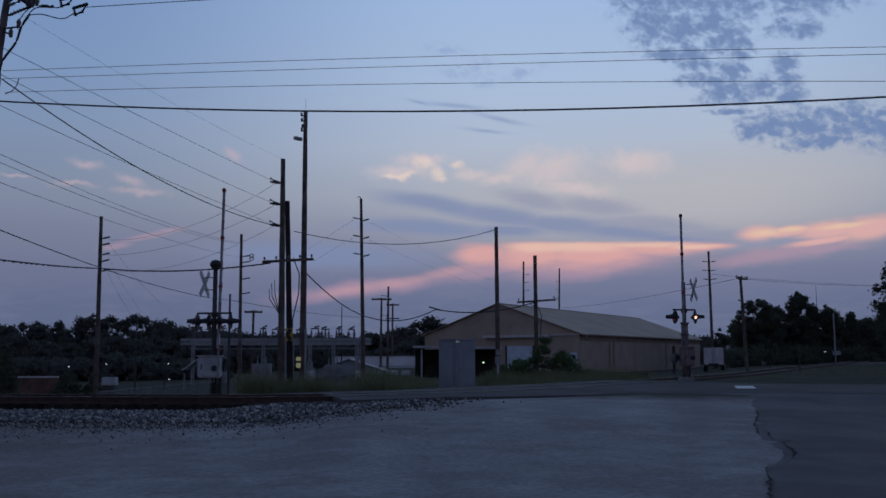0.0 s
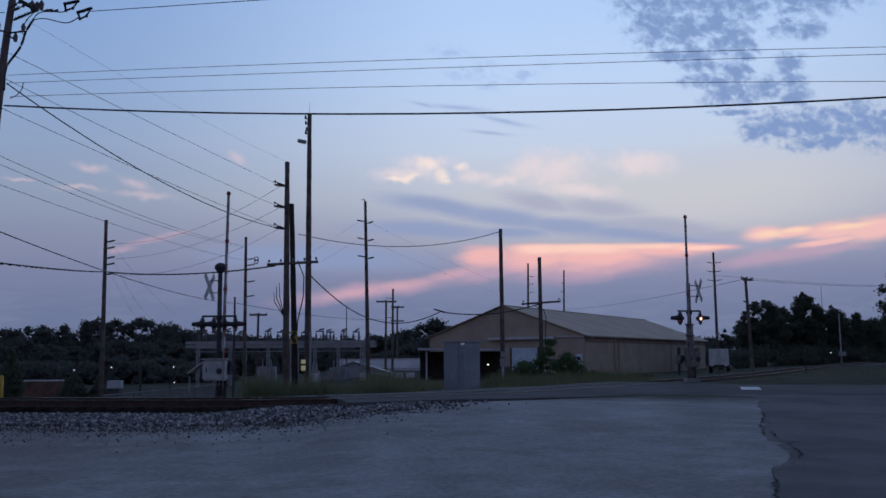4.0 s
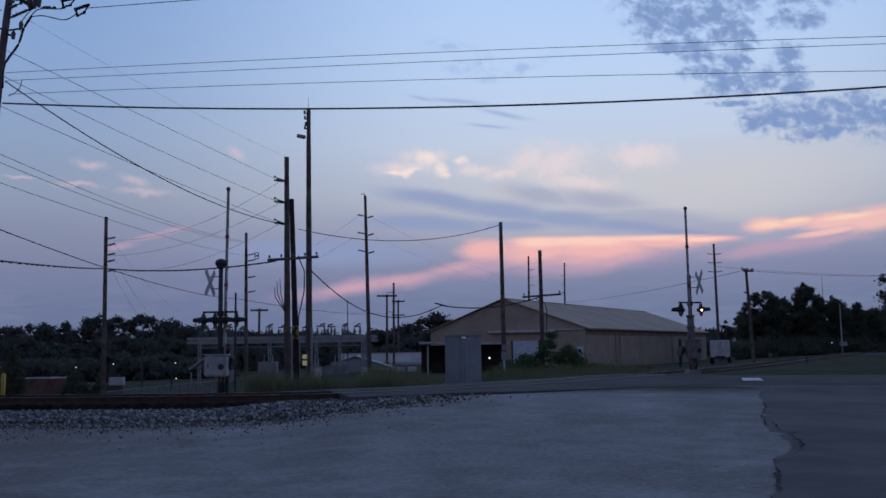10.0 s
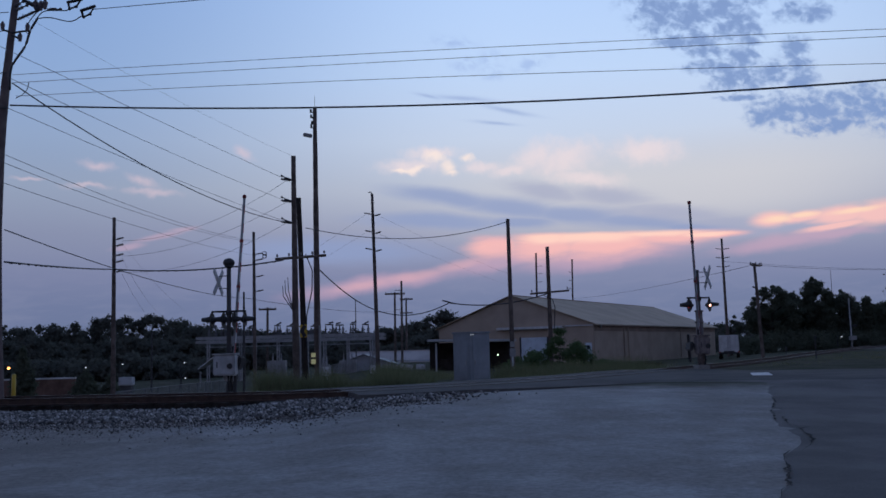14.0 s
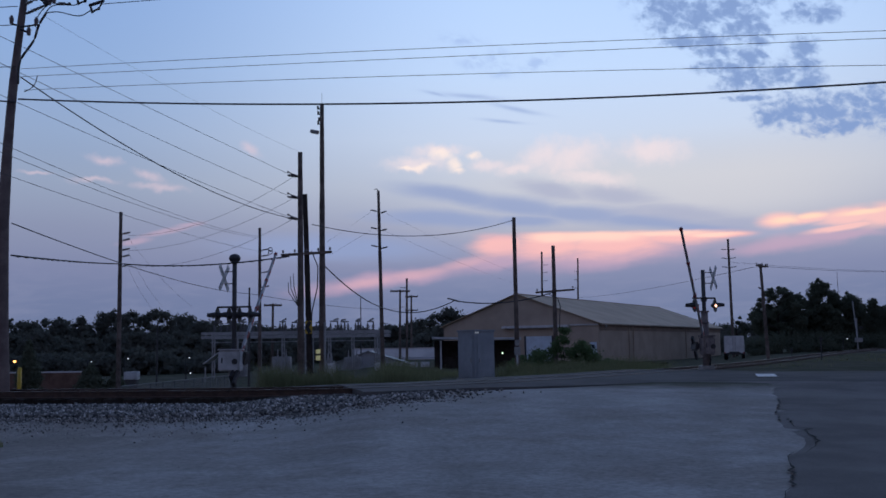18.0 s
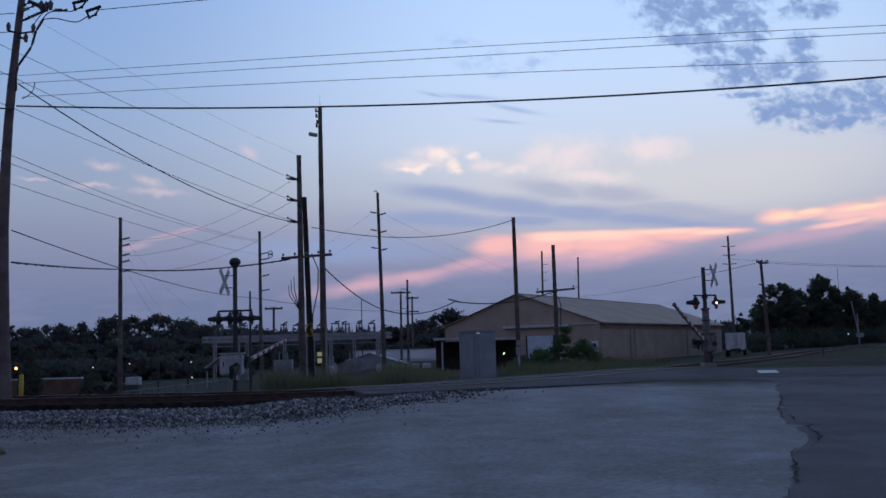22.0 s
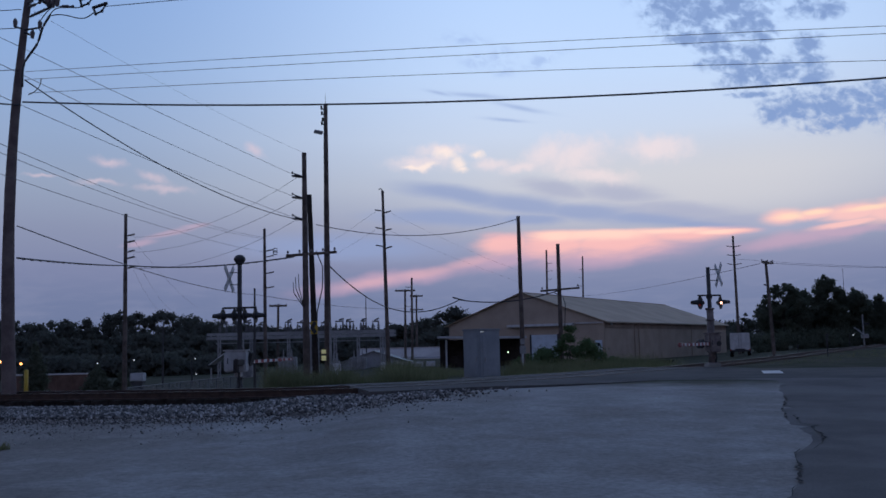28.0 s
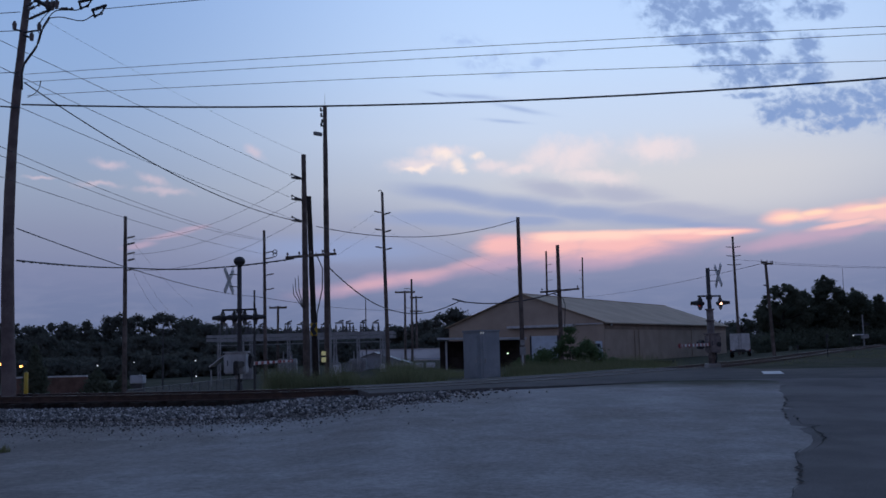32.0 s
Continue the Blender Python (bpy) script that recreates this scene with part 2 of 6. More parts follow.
# ---- materials ----
def surface(name, color, rough=0.7, scale=4.0, vary=0.35, bump=0.15, metal=0.0, second=None, grain=40.0, emit=None, per_object=0.0):
    """A worn surface: large stains, fine grain and relief, in metres."""
    m = bpy.data.materials.new(name)
    m.use_nodes = True
    g = Graph(m.node_tree)
    co = g.node("ShaderNodeTexCoord").outputs["Object"]
    big, small = g.noise(co, scale, 4.0, 0.6), g.noise(co, grain, 3.0, 0.6)
    c = tuple(color) + (1.0,)
    d = tuple(second) + (1.0,) if second else tuple(v * (1 - vary) for v in color) + (1.0,)
    col = g.mix(g.step(big, 0.35, 0.65), c, d)
    k = g.step(small, 0.25, 0.75, 1 - vary * 0.6, 1 + vary * 0.3)
    col = g.mix(1.0, col, g.vector(k, k, k), "MULTIPLY")
    if per_object:
        r = g.node("ShaderNodeObjectInfo").outputs["Random"]
        k = g.step(r, 0.0, 1.0, 1 - per_object, 1 + per_object)
        col = g.mix(1.0, col, g.vector(k, k, k), "MULTIPLY")
    p = g.node("ShaderNodeBsdfPrincipled")
    g.put(col, p.inputs["Base Color"])
    g.put(g.step(small, 0.2, 0.8, max(0.03, rough - 0.12), min(1.0, rough + 0.12)), p.inputs["Roughness"])
    p.inputs["Metallic"].default_value = metal
    p.inputs["Specular IOR Level"].default_value = 0.12 if rough >= 0.8 else 0.45
    if emit:
        p.inputs["Emission Color"].default_value = tuple(emit[:3]) + (1.0,)
        p.inputs["Emission Strength"].default_value = emit[3]
    if bump:
        b = g.node("ShaderNodeBump")
        b.inputs["Strength"].default_value, b.inputs["Distance"].default_value = bump, 0.02
        g.put(small, b.inputs["Height"])
        g.put(b.outputs[0], p.inputs["Normal"])
    g.put(p.outputs[0], g.node("ShaderNodeOutputMaterial").inputs[0])
    return m


def leafy(name, color, second):
    """Foliage that differs from leaf to leaf."""
    m = bpy.data.materials.new(name)
    m.use_nodes = True
    g = Graph(m.node_tree)
    r = g.node("ShaderNodeNewGeometry").outputs["Random Per Island"]
    big = g.noise(g.node("ShaderNodeTexCoord").outputs["Object"], 0.35, 3.0)
    col = g.mix(g.math("MULTIPLY", g.math("ADD", r, big), 0.5), tuple(color) + (1,), tuple(second) + (1,))
    p = g.node("ShaderNodeBsdfPrincipled")
    g.put(col, p.inputs["Base Color"])
    p.inputs["Roughness"].default_value = 0.95
    p.inputs["Specular IOR Level"].default_value = 0.1
    through_leaf = g.node("ShaderNodeBsdfTranslucent")
    g.put(col, through_leaf.inputs["Color"])
    both = g.node("ShaderNodeMixShader")
    both.inputs[0].default_value = 0.45
    g.put(p.outputs[0], both.inputs[1])
    g.put(through_leaf.outputs[0], both.inputs[2])
    g.put(both.outputs[0], g.node("ShaderNodeOutputMaterial").inputs[0])
    return m


def ground_surface():
    """Grass, bare dirt and the pale gravel lot in one sheet."""
    m = bpy.data.materials.new("ground_gravel_and_grass")
    m.use_nodes = True
    g = Graph(m.node_tree)
    pos = g.node("ShaderNodeNewGeometry").outputs["Position"]
    s = g.node("ShaderNodeSeparateXYZ")
    g.put(pos, s.inputs[0])
    x, y = s.outputs[0], s.outputs[1]
    big, mid, small = g.noise(pos, 0.22, 5.0, 0.6), g.noise(pos, 0.7, 4.0, 0.5, 0.6), g.noise(pos, 11.0, 6.0, 0.78)
    speck = g.node("ShaderNodeTexVoronoi")
    g.put(pos, speck.inputs["Vector"])
    speck.inputs["Scale"].default_value = 14.0
    pale = g.mix(g.step(mid, 0.3, 0.7), (0.37, 0.345, 0.326, 1), (0.283, 0.264, 0.245, 1))
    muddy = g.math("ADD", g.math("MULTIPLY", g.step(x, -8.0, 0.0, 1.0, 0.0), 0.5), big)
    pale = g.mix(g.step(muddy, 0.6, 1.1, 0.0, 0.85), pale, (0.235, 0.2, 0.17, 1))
    pale = g.mix(g.step(big, 0.5, 0.68, 0.0, 0.55), pale, (0.2, 0.18, 0.16, 1))
    # wheel tracks and damp streaks drawn out across the lot
    mp = g.node("ShaderNodeMapping")
    mp.inputs["Scale"].default_value = (0.42, 0.5, 1.0)
    mp.inputs["Rotation"].default_value = (0, 0, radians(-8))
    g.put(pos, mp.inputs["Vector"])
    streak = g.noise(mp.outputs[0], 0.6, 2.0, 0.5, 1.0)
    pale = g.mix(g.step(streak, 0.45, 0.7, 0.0, 0.5), pale, (0.24, 0.21, 0.185, 1))
    blotch = g.noise(pos, 0.8, 3.0, 0.5, 0.8)
    pale = g.mix(g.step(blotch, 0.5, 0.75, 0.0, 0.45), pale, (0.22, 0.185, 0.16, 1))
    pale = g.mix(g.step(blotch, 0.3, 0.44, 0.3, 0.0), pale, (0.46, 0.43, 0.4, 1))
    # patches of finer and coarser gravel at every size
    patchy = g.noise(pos, 0.38, 8.0, 0.68, 0.4)
    pale = g.mix(g.step(patchy, 0.5, 0.72, 0.0, 0.6), pale, (0.2, 0.165, 0.145, 1))
    pale = g.mix(g.step(patchy, 0.3, 0.48, 0.5, 0.0), pale, (0.44, 0.415, 0.39, 1))
    pale = g.mix(g.step(speck.outputs["Distance"], 0.0, 0.16, 0.5, 0.0), pale, (0.16, 0.15, 0.15, 1))
    grass = g.mix(g.step(mid, 0.35, 0.65), (0.055, 0.06, 0.036, 1), (0.09, 0.084, 0.06, 1))
    grass = g.mix(g.step(big, 0.5, 0.65, 0.0, 0.7), grass, (0.11, 0.095, 0.078, 1))
    # the lot ends a little beyond the rails
    edge = g.math("ADD", g.math("ADD", y, g.math("MULTIPLY", x, 0.15)), g.math("MULTIPLY", mid, 4.0))
    far = g.step(edge, 27.0, 31.0)
    col = g.mix(far, pale, grass)
    k = g.step(small, 0.3, 0.7, 0.62, 1.05)
    col = g.mix(1.0, col, g.vector(k, k, k), "MULTIPLY")
    p = g.node("ShaderNodeBsdfPrincipled")
    g.put(col, p.inputs["Base Color"])
    p.inputs["Roughness"].default_value = 0.92
    g.put(g.step(edge, 27.0, 31.0, 0.2, 0.03), p.inputs["Specular IOR Level"])
    b = g.node("ShaderNodeBump")
    b.inputs["Strength"].default_value, b.inputs["Distance"].default_value = 0.4, 0.025
    g.put(g.math("ADD", small, g.math("MULTIPLY", mid, 0.8)), b.inputs["Height"])
    g.put(b.outputs[0], p.inputs["Normal"])
    g.put(p.outputs[0], g.node("ShaderNodeOutputMaterial").inputs[0])
    return m


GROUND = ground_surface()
ASPHALT = surface("worn_asphalt", (0.122, 0.112, 0.106), 0.9, 0.5, 0.4, 0.5, grain=45.0, second=(0.088, 0.081, 0.077))
OLD_ASPHALT = surface("bleached_old_asphalt", (0.17, 0.155, 0.147), 0.9, 0.5, 0.4, 0.6, grain=30.0, second=(0.118, 0.108, 0.102))
SWITCH = surface("dull_switchgear_steel", (0.15, 0.15, 0.155), 0.7, 2.0, 0.3, 0.1)
FENCE = surface("dull_fence_wire", (0.17, 0.17, 0.17), 0.7, 1.5, 0.3, 0.1)
CONCRETE = surface("old_concrete", (0.34, 0.33, 0.31), 0.85, 1.2, 0.3, 0.3)
BALLAST = surface("ballast_bed", (0.16, 0.135, 0.12), 0.95, 6.0, 0.6, 1.0, grain=22.0)
RUST = surface("rusty_rail_steel", (0.085, 0.05, 0.036), 0.75, 6.0, 0.4, 0.3)
RAILTOP = surface("polished_rail_head", (0.32, 0.31, 0.31), 0.45, 6.0, 0.15, 0.05, metal=0.9)
TIE = surface("creosoted_tie", (0.045, 0.034, 0.028), 0.9, 3.0, 0.4, 0.5, per_object=0.3)
POLE = surface("weathered_pole_wood", (0.19, 0.15, 0.13), 0.9, 1.5, 0.4, 0.4, second=(0.1, 0.08, 0.068))
POLE_DARK = surface("creosoted_pole_wood", (0.055, 0.045, 0.04), 0.9, 1.5, 0.4, 0.4)
BARK = surface("bark", (0.06, 0.05, 0.04), 0.95, 3.0, 0.4, 0.5)
PORCELAIN = surface("grey_insulator_glaze", (0.12, 0.1, 0.1), 0.3, 5.0, 0.2, 0.0)
WIRE = surface("dark_wire", (0.05, 0.05, 0.055), 0.6, 3.0, 0.2, 0.0)
BLACK = surface("black_paint", (0.035, 0.033, 0.034), 0.55, 4.0, 0.3, 0.1)
SILVER = surface("aluminium_paint", (0.5, 0.5, 0.5), 0.6, 2.5, 0.3, 0.1)
GALV = surface("galvanised_steel", (0.36, 0.36, 0.36), 0.6, 1.5, 0.25, 0.1, metal=0.2)
GREYBOX = surface("light_grey_bungalow_paint", (0.26, 0.29, 0.32), 0.55, 1.2, 0.18, 0.08)
WHITE = surface("white_paint", (0.62, 0.61, 0.6), 0.6, 2.0, 0.2, 0.1)
OFFWHITE = surface("dirty_white_paint", (0.5, 0.51, 0.52), 0.7, 1.0, 0.25, 0.1)
PALE_DOOR = surface("pale_blue_white_door_paint", (0.6, 0.68, 0.76), 0.6, 1.5, 0.15, 0.05)
REDPAINT = surface("red_paint", (0.3, 0.045, 0.04), 0.55, 3.0, 0.25, 0.1)
# one tan siding twice: shaded long side, lit gable, the light put into colour
TAN_SHADED = surface("tan_siding_shaded_side", (0.4, 0.318, 0.25), 0.8, 0.35, 0.18, 0.05, per_object=0.015)
TAN_LIT = surface("tan_siding_lit_gable", (0.48, 0.38, 0.3), 0.8, 0.35, 0.15, 0.05, per_object=0.012)
EAVE = surface("brown_eave_trim", (0.27, 0.2, 0.155), 0.8, 0.6, 0.2, 0.05)
ROOF = surface("pale_metal_roof", (0.54, 0.415, 0.305), 0.9, 0.3, 0.15, 0.05, per_object=0.015)
BRICK = surface("red_brick_wall", (0.19, 0.115, 0.09), 0.9, 1.0, 0.35, 0.3)
BLUEWALL = surface("pale_blue_siding", (0.42, 0.43, 0.47), 0.7, 0.5, 0.2, 0.05)
LILAC = surface("faded_cream_metal", (0.5, 0.43, 0.4), 0.9, 0.3, 0.2, 0.05)
YELLOW = surface("yellow_sign_paint", (0.55, 0.36, 0.03), 0.5, 3.0, 0.15, 0.05)
DARKGLASS = surface("dark_window_glass", (0.03, 0.035, 0.045), 0.12, 2.0, 0.1, 0.0)
TYRE = surface("tyre_rubber", (0.02, 0.02, 0.02), 0.9, 4.0, 0.3, 0.2)
LEAF = leafy("tree_foliage", (0.088, 0.102, 0.07), (0.14, 0.15, 0.105))
LEAF_FAR = leafy("far_wood_foliage", (0.1, 0.104, 0.088), (0.138, 0.142, 0.116))
WEED = leafy("weed_foliage", (0.13, 0.15, 0.07), (0.24, 0.23, 0.13))
BUSH = leafy("bush_foliage", (0.085, 0.13, 0.06), (0.14, 0.19, 0.085))
WEATHERED = surface("weathered_brown_grey_steel", (0.24, 0.2, 0.185), 0.75, 3.0, 0.4, 0.2, second=(0.12, 0.1, 0.095))
DARKPAINT = surface("dull_dark_grey_paint", (0.07, 0.066, 0.066), 0.7, 2.0, 0.4, 0.2)
RED_LENS = surface("dull_red_lens", (0.3, 0.02, 0.02), 0.3, 4.0, 0.1, 0.0, emit=(1.0, 0.08, 0.06, 0.08))
DIM_LAMP = surface("dim_indicator_glow", (0.6, 0.6, 0.6), 0.4, 4.0, 0.1, 0.0, emit=(0.8, 0.88, 1.0, 0.22))
POLE_NEAR = surface("pale_weathered_pole_wood", (0.21, 0.165, 0.15), 0.9, 1.5, 0.4, 0.4, second=(0.13, 0.1, 0.095))
LIT_LENS = surface("lit_red_lens", (0.5, 0.05, 0.02), 0.3, 4.0, 0.1, 0.0, emit=(1.0, 0.5, 0.35, 3.5))
SODIUM = surface("sodium_lamp_glow", (0.8, 0.4, 0.1), 0.4, 4.0, 0.1, 0.0, emit=(1.0, 0.4, 0.1, 5.0))
COOL_LAMP = surface("cool_lamp_glow", (0.8, 0.8, 0.8), 0.4, 4.0, 0.1, 0.0, emit=(0.8, 0.88, 1.0, 0.7))
GREEN_LAMP = surface("green_white_lamp_glow", (0.7, 0.9, 0.7), 0.4, 4.0, 0.1, 0.0, emit=(0.7, 1.0, 0.65, 2.2))
WARM_SIGN = surface("backlit_sign_glow", (0.8, 0.8, 0.3), 0.4, 4.0, 0.1, 0.0, emit=(1.0, 0.95, 0.6, 0.12))


TAR = surface("dark_crack_filling", (0.03, 0.029, 0.028), 1.0, 3.0, 0.3, 0.0)


# ---- mesh helpers ----
def part(name, bm, material, parent=None, label="", smooth=False):
    me = bpy.data.meshes.new(name)
    bm.to_mesh(me)
    bm.free()
    me.materials.append(material)
    if smooth:
        me.polygons.foreach_set("use_smooth", [True] * len(me.polygons))
    ob = new(name, me)
    if parent is not None:
        ob.parent = parent
    if label:
        ob["label"] = label
    return ob


def raw(name, verts, faces, material, parent=None, smooth=False):
    me = bpy.data.meshes.new(name)
    if isinstance(faces, np.ndarray):
        # many equal faces at once
        me.vertices.add(len(verts))
        me.vertices.foreach_set("co", np.asarray(verts, np.float32).ravel())
        me.loops.add(faces.size)
        me.loops.foreach_set("vertex_index", faces.astype(np.int32).ravel())
        me.polygons.add(len(faces))
        me.polygons.foreach_set("loop_start", np.arange(0, faces.size, faces.shape[1], dtype=np.int32))
        me.update(calc_edges=True)
    else:
        me.from_pydata(verts, [], faces)
    me.materials.append(material)
    if smooth:
        me.polygons.foreach_set("use_smooth", [True] * len(me.polygons))
    me.update()
    ob = new(name, me)
    if parent is not None:
        ob.parent = parent
    return ob


def empty(name, m, label, category, group="", kind=""):
    ob = new(name)
    ob.matrix_basis = m
    ob.empty_display_size = 0.2
    return tagged(ob, label, category, group, kind)


def box(bm, c, size, turn=None, bevel=0.0):
    m = Matrix.Translation(c) @ (turn or Matrix()) @ Matrix.Diagonal((*size, 1))
    made = bmesh.ops.create_cube(bm, size=1.0, matrix=m)
    if bevel:
        edges = list({e for v in made["verts"] for e in v.link_edges})
        bmesh.ops.bevel(bm, geom=edges, offset=bevel, segments=2, affect="EDGES")
    return bm


def rod(bm, a, b, r0, r1=None, n=10):
    a, b = Vector(a), Vector(b)
    d = b - a
    m = Matrix.Translation((a + b) / 2) @ d.to_track_quat("Z", "Y").to_matrix().to_4x4()
    bmesh.ops.create_cone(bm, cap_ends=True, segments=n, radius1=r0, radius2=r0 if r1 is None else r1, depth=d.length, matrix=m)
    return bm


def ball(bm, c, r, squash=(1, 1, 1), n=10):
    bmesh.ops.create_uvsphere(bm, u_segments=n, v_segments=max(6, n * 2 // 3), radius=r, matrix=Matrix.Translation(c) @ Matrix.Diagonal((*squash, 1)))
    return bm


def B():
    return bmesh.new()


def sweep(name, points, radius, material, parent=None, sides=6):
    """A tube along points."""
    verts, faces = [], []
    pts = [Vector(p) for p in points]
    for i, p in enumerate(pts):
        d = (pts[min(i + 1, len(pts) - 1)] - pts[max(i - 1, 0)]).normalized()
        up = Vector((0, 0, 1)) if abs(d.z) < 0.9 else Vector((1, 0, 0))
        s = d.cross(up).normalized()
        u = s.cross(d)
        for k in range(sides):
            a = 2 * math.pi * k / sides
            verts.append(p + radius * (math.cos(a) * s + math.sin(a) * u))
    for i in range(len(pts) - 1):
        for k in range(sides):
            a, b = i * sides + k, i * sides + (k + 1) % sides
            faces.append((a, b, b + sides, a + sides))
    faces.append(tuple(reversed(range(sides))))
    faces.append(tuple(range(len(verts) - sides, len(verts))))
    return raw(name, verts, faces, material, parent, True)


def spline(points, n=12):
    """Catmull-Rom through 2D or 3D points."""
    p = [np.array(q, float) for q in points]
    p = [2 * p[0] - p[1]] + p + [2 * p[-1] - p[-2]]
    out = []
    for i in range(1, len(p) - 2):
        for k in range(n):
            t = k / n
            out.append(0.5 * (2 * p[i] + (p[i + 1] - p[i - 1]) * t + (2 * p[i - 1] - 5 * p[i] + 4 * p[i + 1] - p[i + 2]) * t * t
                              + (3 * p[i] - p[i - 1] - 3 * p[i + 1] + p[i + 2]) * t ** 3))
    out.append(p[-2])
    return np.array(out)


def smooth01(v, lo, hi):
    t = np.clip((v - lo) / (hi - lo), 0, 1)
    return t * t * (3 - 2 * t)


# ---- the lie of the land ----
# centre line of the railway: x, y and height of the rail head
TRACK = spline([(-90, 52, 0.5), (-45, 37, 0.52), (-24, 30.2, 0.5), (-13, 27.2, 0.52), (-4, 25.6, 0.53), (0.5, 27.6, 0.53), (4.5, 31.8, 0.52), (9.5, 38.5, 0.53),
                (18, 51, 0.58), (33, 77, 0.68), (64, 132, 0.62), (120, 230, 0.3)], 16)
# centre line of the road: x, y and height
ROAD = spline([(70, 10, 0.32), (40, 20, 0.38), (24, 26.5, 0.43), (12, 31.0, 0.48), (4, 34.2, 0.42), (-2, 36.3, 0.13), (-8, 38.2, -0.1), (-20, 41, -0.8), (-70, 49, -1.6)], 16)
ROAD_HALF = 4.2


def along(path, x, y):
    """Signed distance from a path (positive on the camera's side) and the path's height there."""
    x, y = np.asarray(x, float).ravel(), np.asarray(y, float).ravel()
    a, d = path[:-1], path[1:] - path[:-1]
    dd = d[:, 0] ** 2 + d[:, 1] ** 2
    dist, level = np.empty(len(x)), np.empty(len(x))
    for i in range(0, len(x), 20000):
        qx, qy = x[i:i + 20000, None] - a[None, :, 0], y[i:i + 20000, None] - a[None, :, 1]
        t = np.clip((qx * d[:, 0] + qy * d[:, 1]) / dd, 0, 1)
        ex, ey = qx - t * d[:, 0], qy - t * d[:, 1]
        r = ex * ex + ey * ey
        k = r.argmin(1)
        n = np.arange(len(k))
        side = d[k, 0] * ey[n, k] - d[k, 1] * ex[n, k]
        dist[i:i + 20000] = np.sqrt(r[n, k]) * np.where(side > 0, -1, 1)
        level[i:i + 20000] = a[k, 2] + t[n, k] * d[k, 2]
    return dist, level


def land(x, y):
    """Height of the ground."""
    x, y = np.asarray(x, float), np.asarray(y, float)
    n, rail = along(TRACK, x, y)
    az = x / np.maximum(y, 5.0)
    back = np.interp(az, [-0.6, -0.25, -0.12, -0.04, 0.1, 0.2, 0.28, 0.4], [-1.9, -1.8, -1.3, -0.5, -0.3, -0.5, -0.6, 0.5])
    bed = rail - 0.46
    open_lot = 0.05 + 0.02 * np.sin(x * 0.7) * np.cos(y * 0.5)
    level = smooth01(x, -3.6, -0.6)
    front = open_lot + (bed + 0.13 + 0.22 * level - open_lot) * (1 - smooth01(n, 2.0 + 2 * level, 9.0 + 7 * level))
    front = np.where((n > 2) | (level > 0.5), front, bed)
    behind = bed + (back - bed) * smooth01(-n, 2.4, 16.0)
    z = np.where(n > 0, front, behind)
    r, rz = along(ROAD, x, y)
    return z + (rz - 0.05 - z) * (1 - smooth01(np.abs(r), ROAD_HALF + 0.3, ROAD_HALF + 3.0))


def height(x, y):
    return float(land(np.array([x]), np.array([y]))[0])


def ground():
    def axis(near, fine, far):
        inner = np.arange(-near, near + fine / 2, fine)
        outer = near * (far / near) ** (np.arange(1, 27) / 26)
        return np.concatenate([-outer[::-1], inner, outer])
    xs = axis(40, 0.4, 2600.0)
    ys = axis(30, 0.4, 2600.0) + 34
    gx, gy = np.meshgrid(xs, ys)
    gz = land(gx.ravel(), gy.ravel()).reshape(gx.shape)
    far = smooth01(np.hypot(gx, gy), 160, 400)
    gz = gz * (1 - far) - 0.6 * far
    w = len(xs)
    verts = np.stack([gx.ravel(), gy.ravel(), gz.ravel()], 1)
    i = (np.arange(len(ys) - 1)[:, None] * w + np.arange(w - 1)[None, :]).ravel()
    faces = np.stack([i, i + 1, i + w + 1, i + w], 1)
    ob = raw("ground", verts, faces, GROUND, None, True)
    tagged(ob, "pale gravel lot passing into rough grass and dirt", "ground", kind="structure")


ground()


# ---- road and railway ----
def path_frame(path):
    out, s = [], 0.0
    for i, p in enumerate(path):
        d = path[min(i + 1, len(path) - 1)] - path[max(i - 1, 0)]
        d = d / np.linalg.norm(d)
        if i:
            s += np.linalg.norm(p - path[i - 1])
        out.append((s, p, d, np.array([d[1], -d[0], 0]) / np.hypot(d[0], d[1])))
    return out


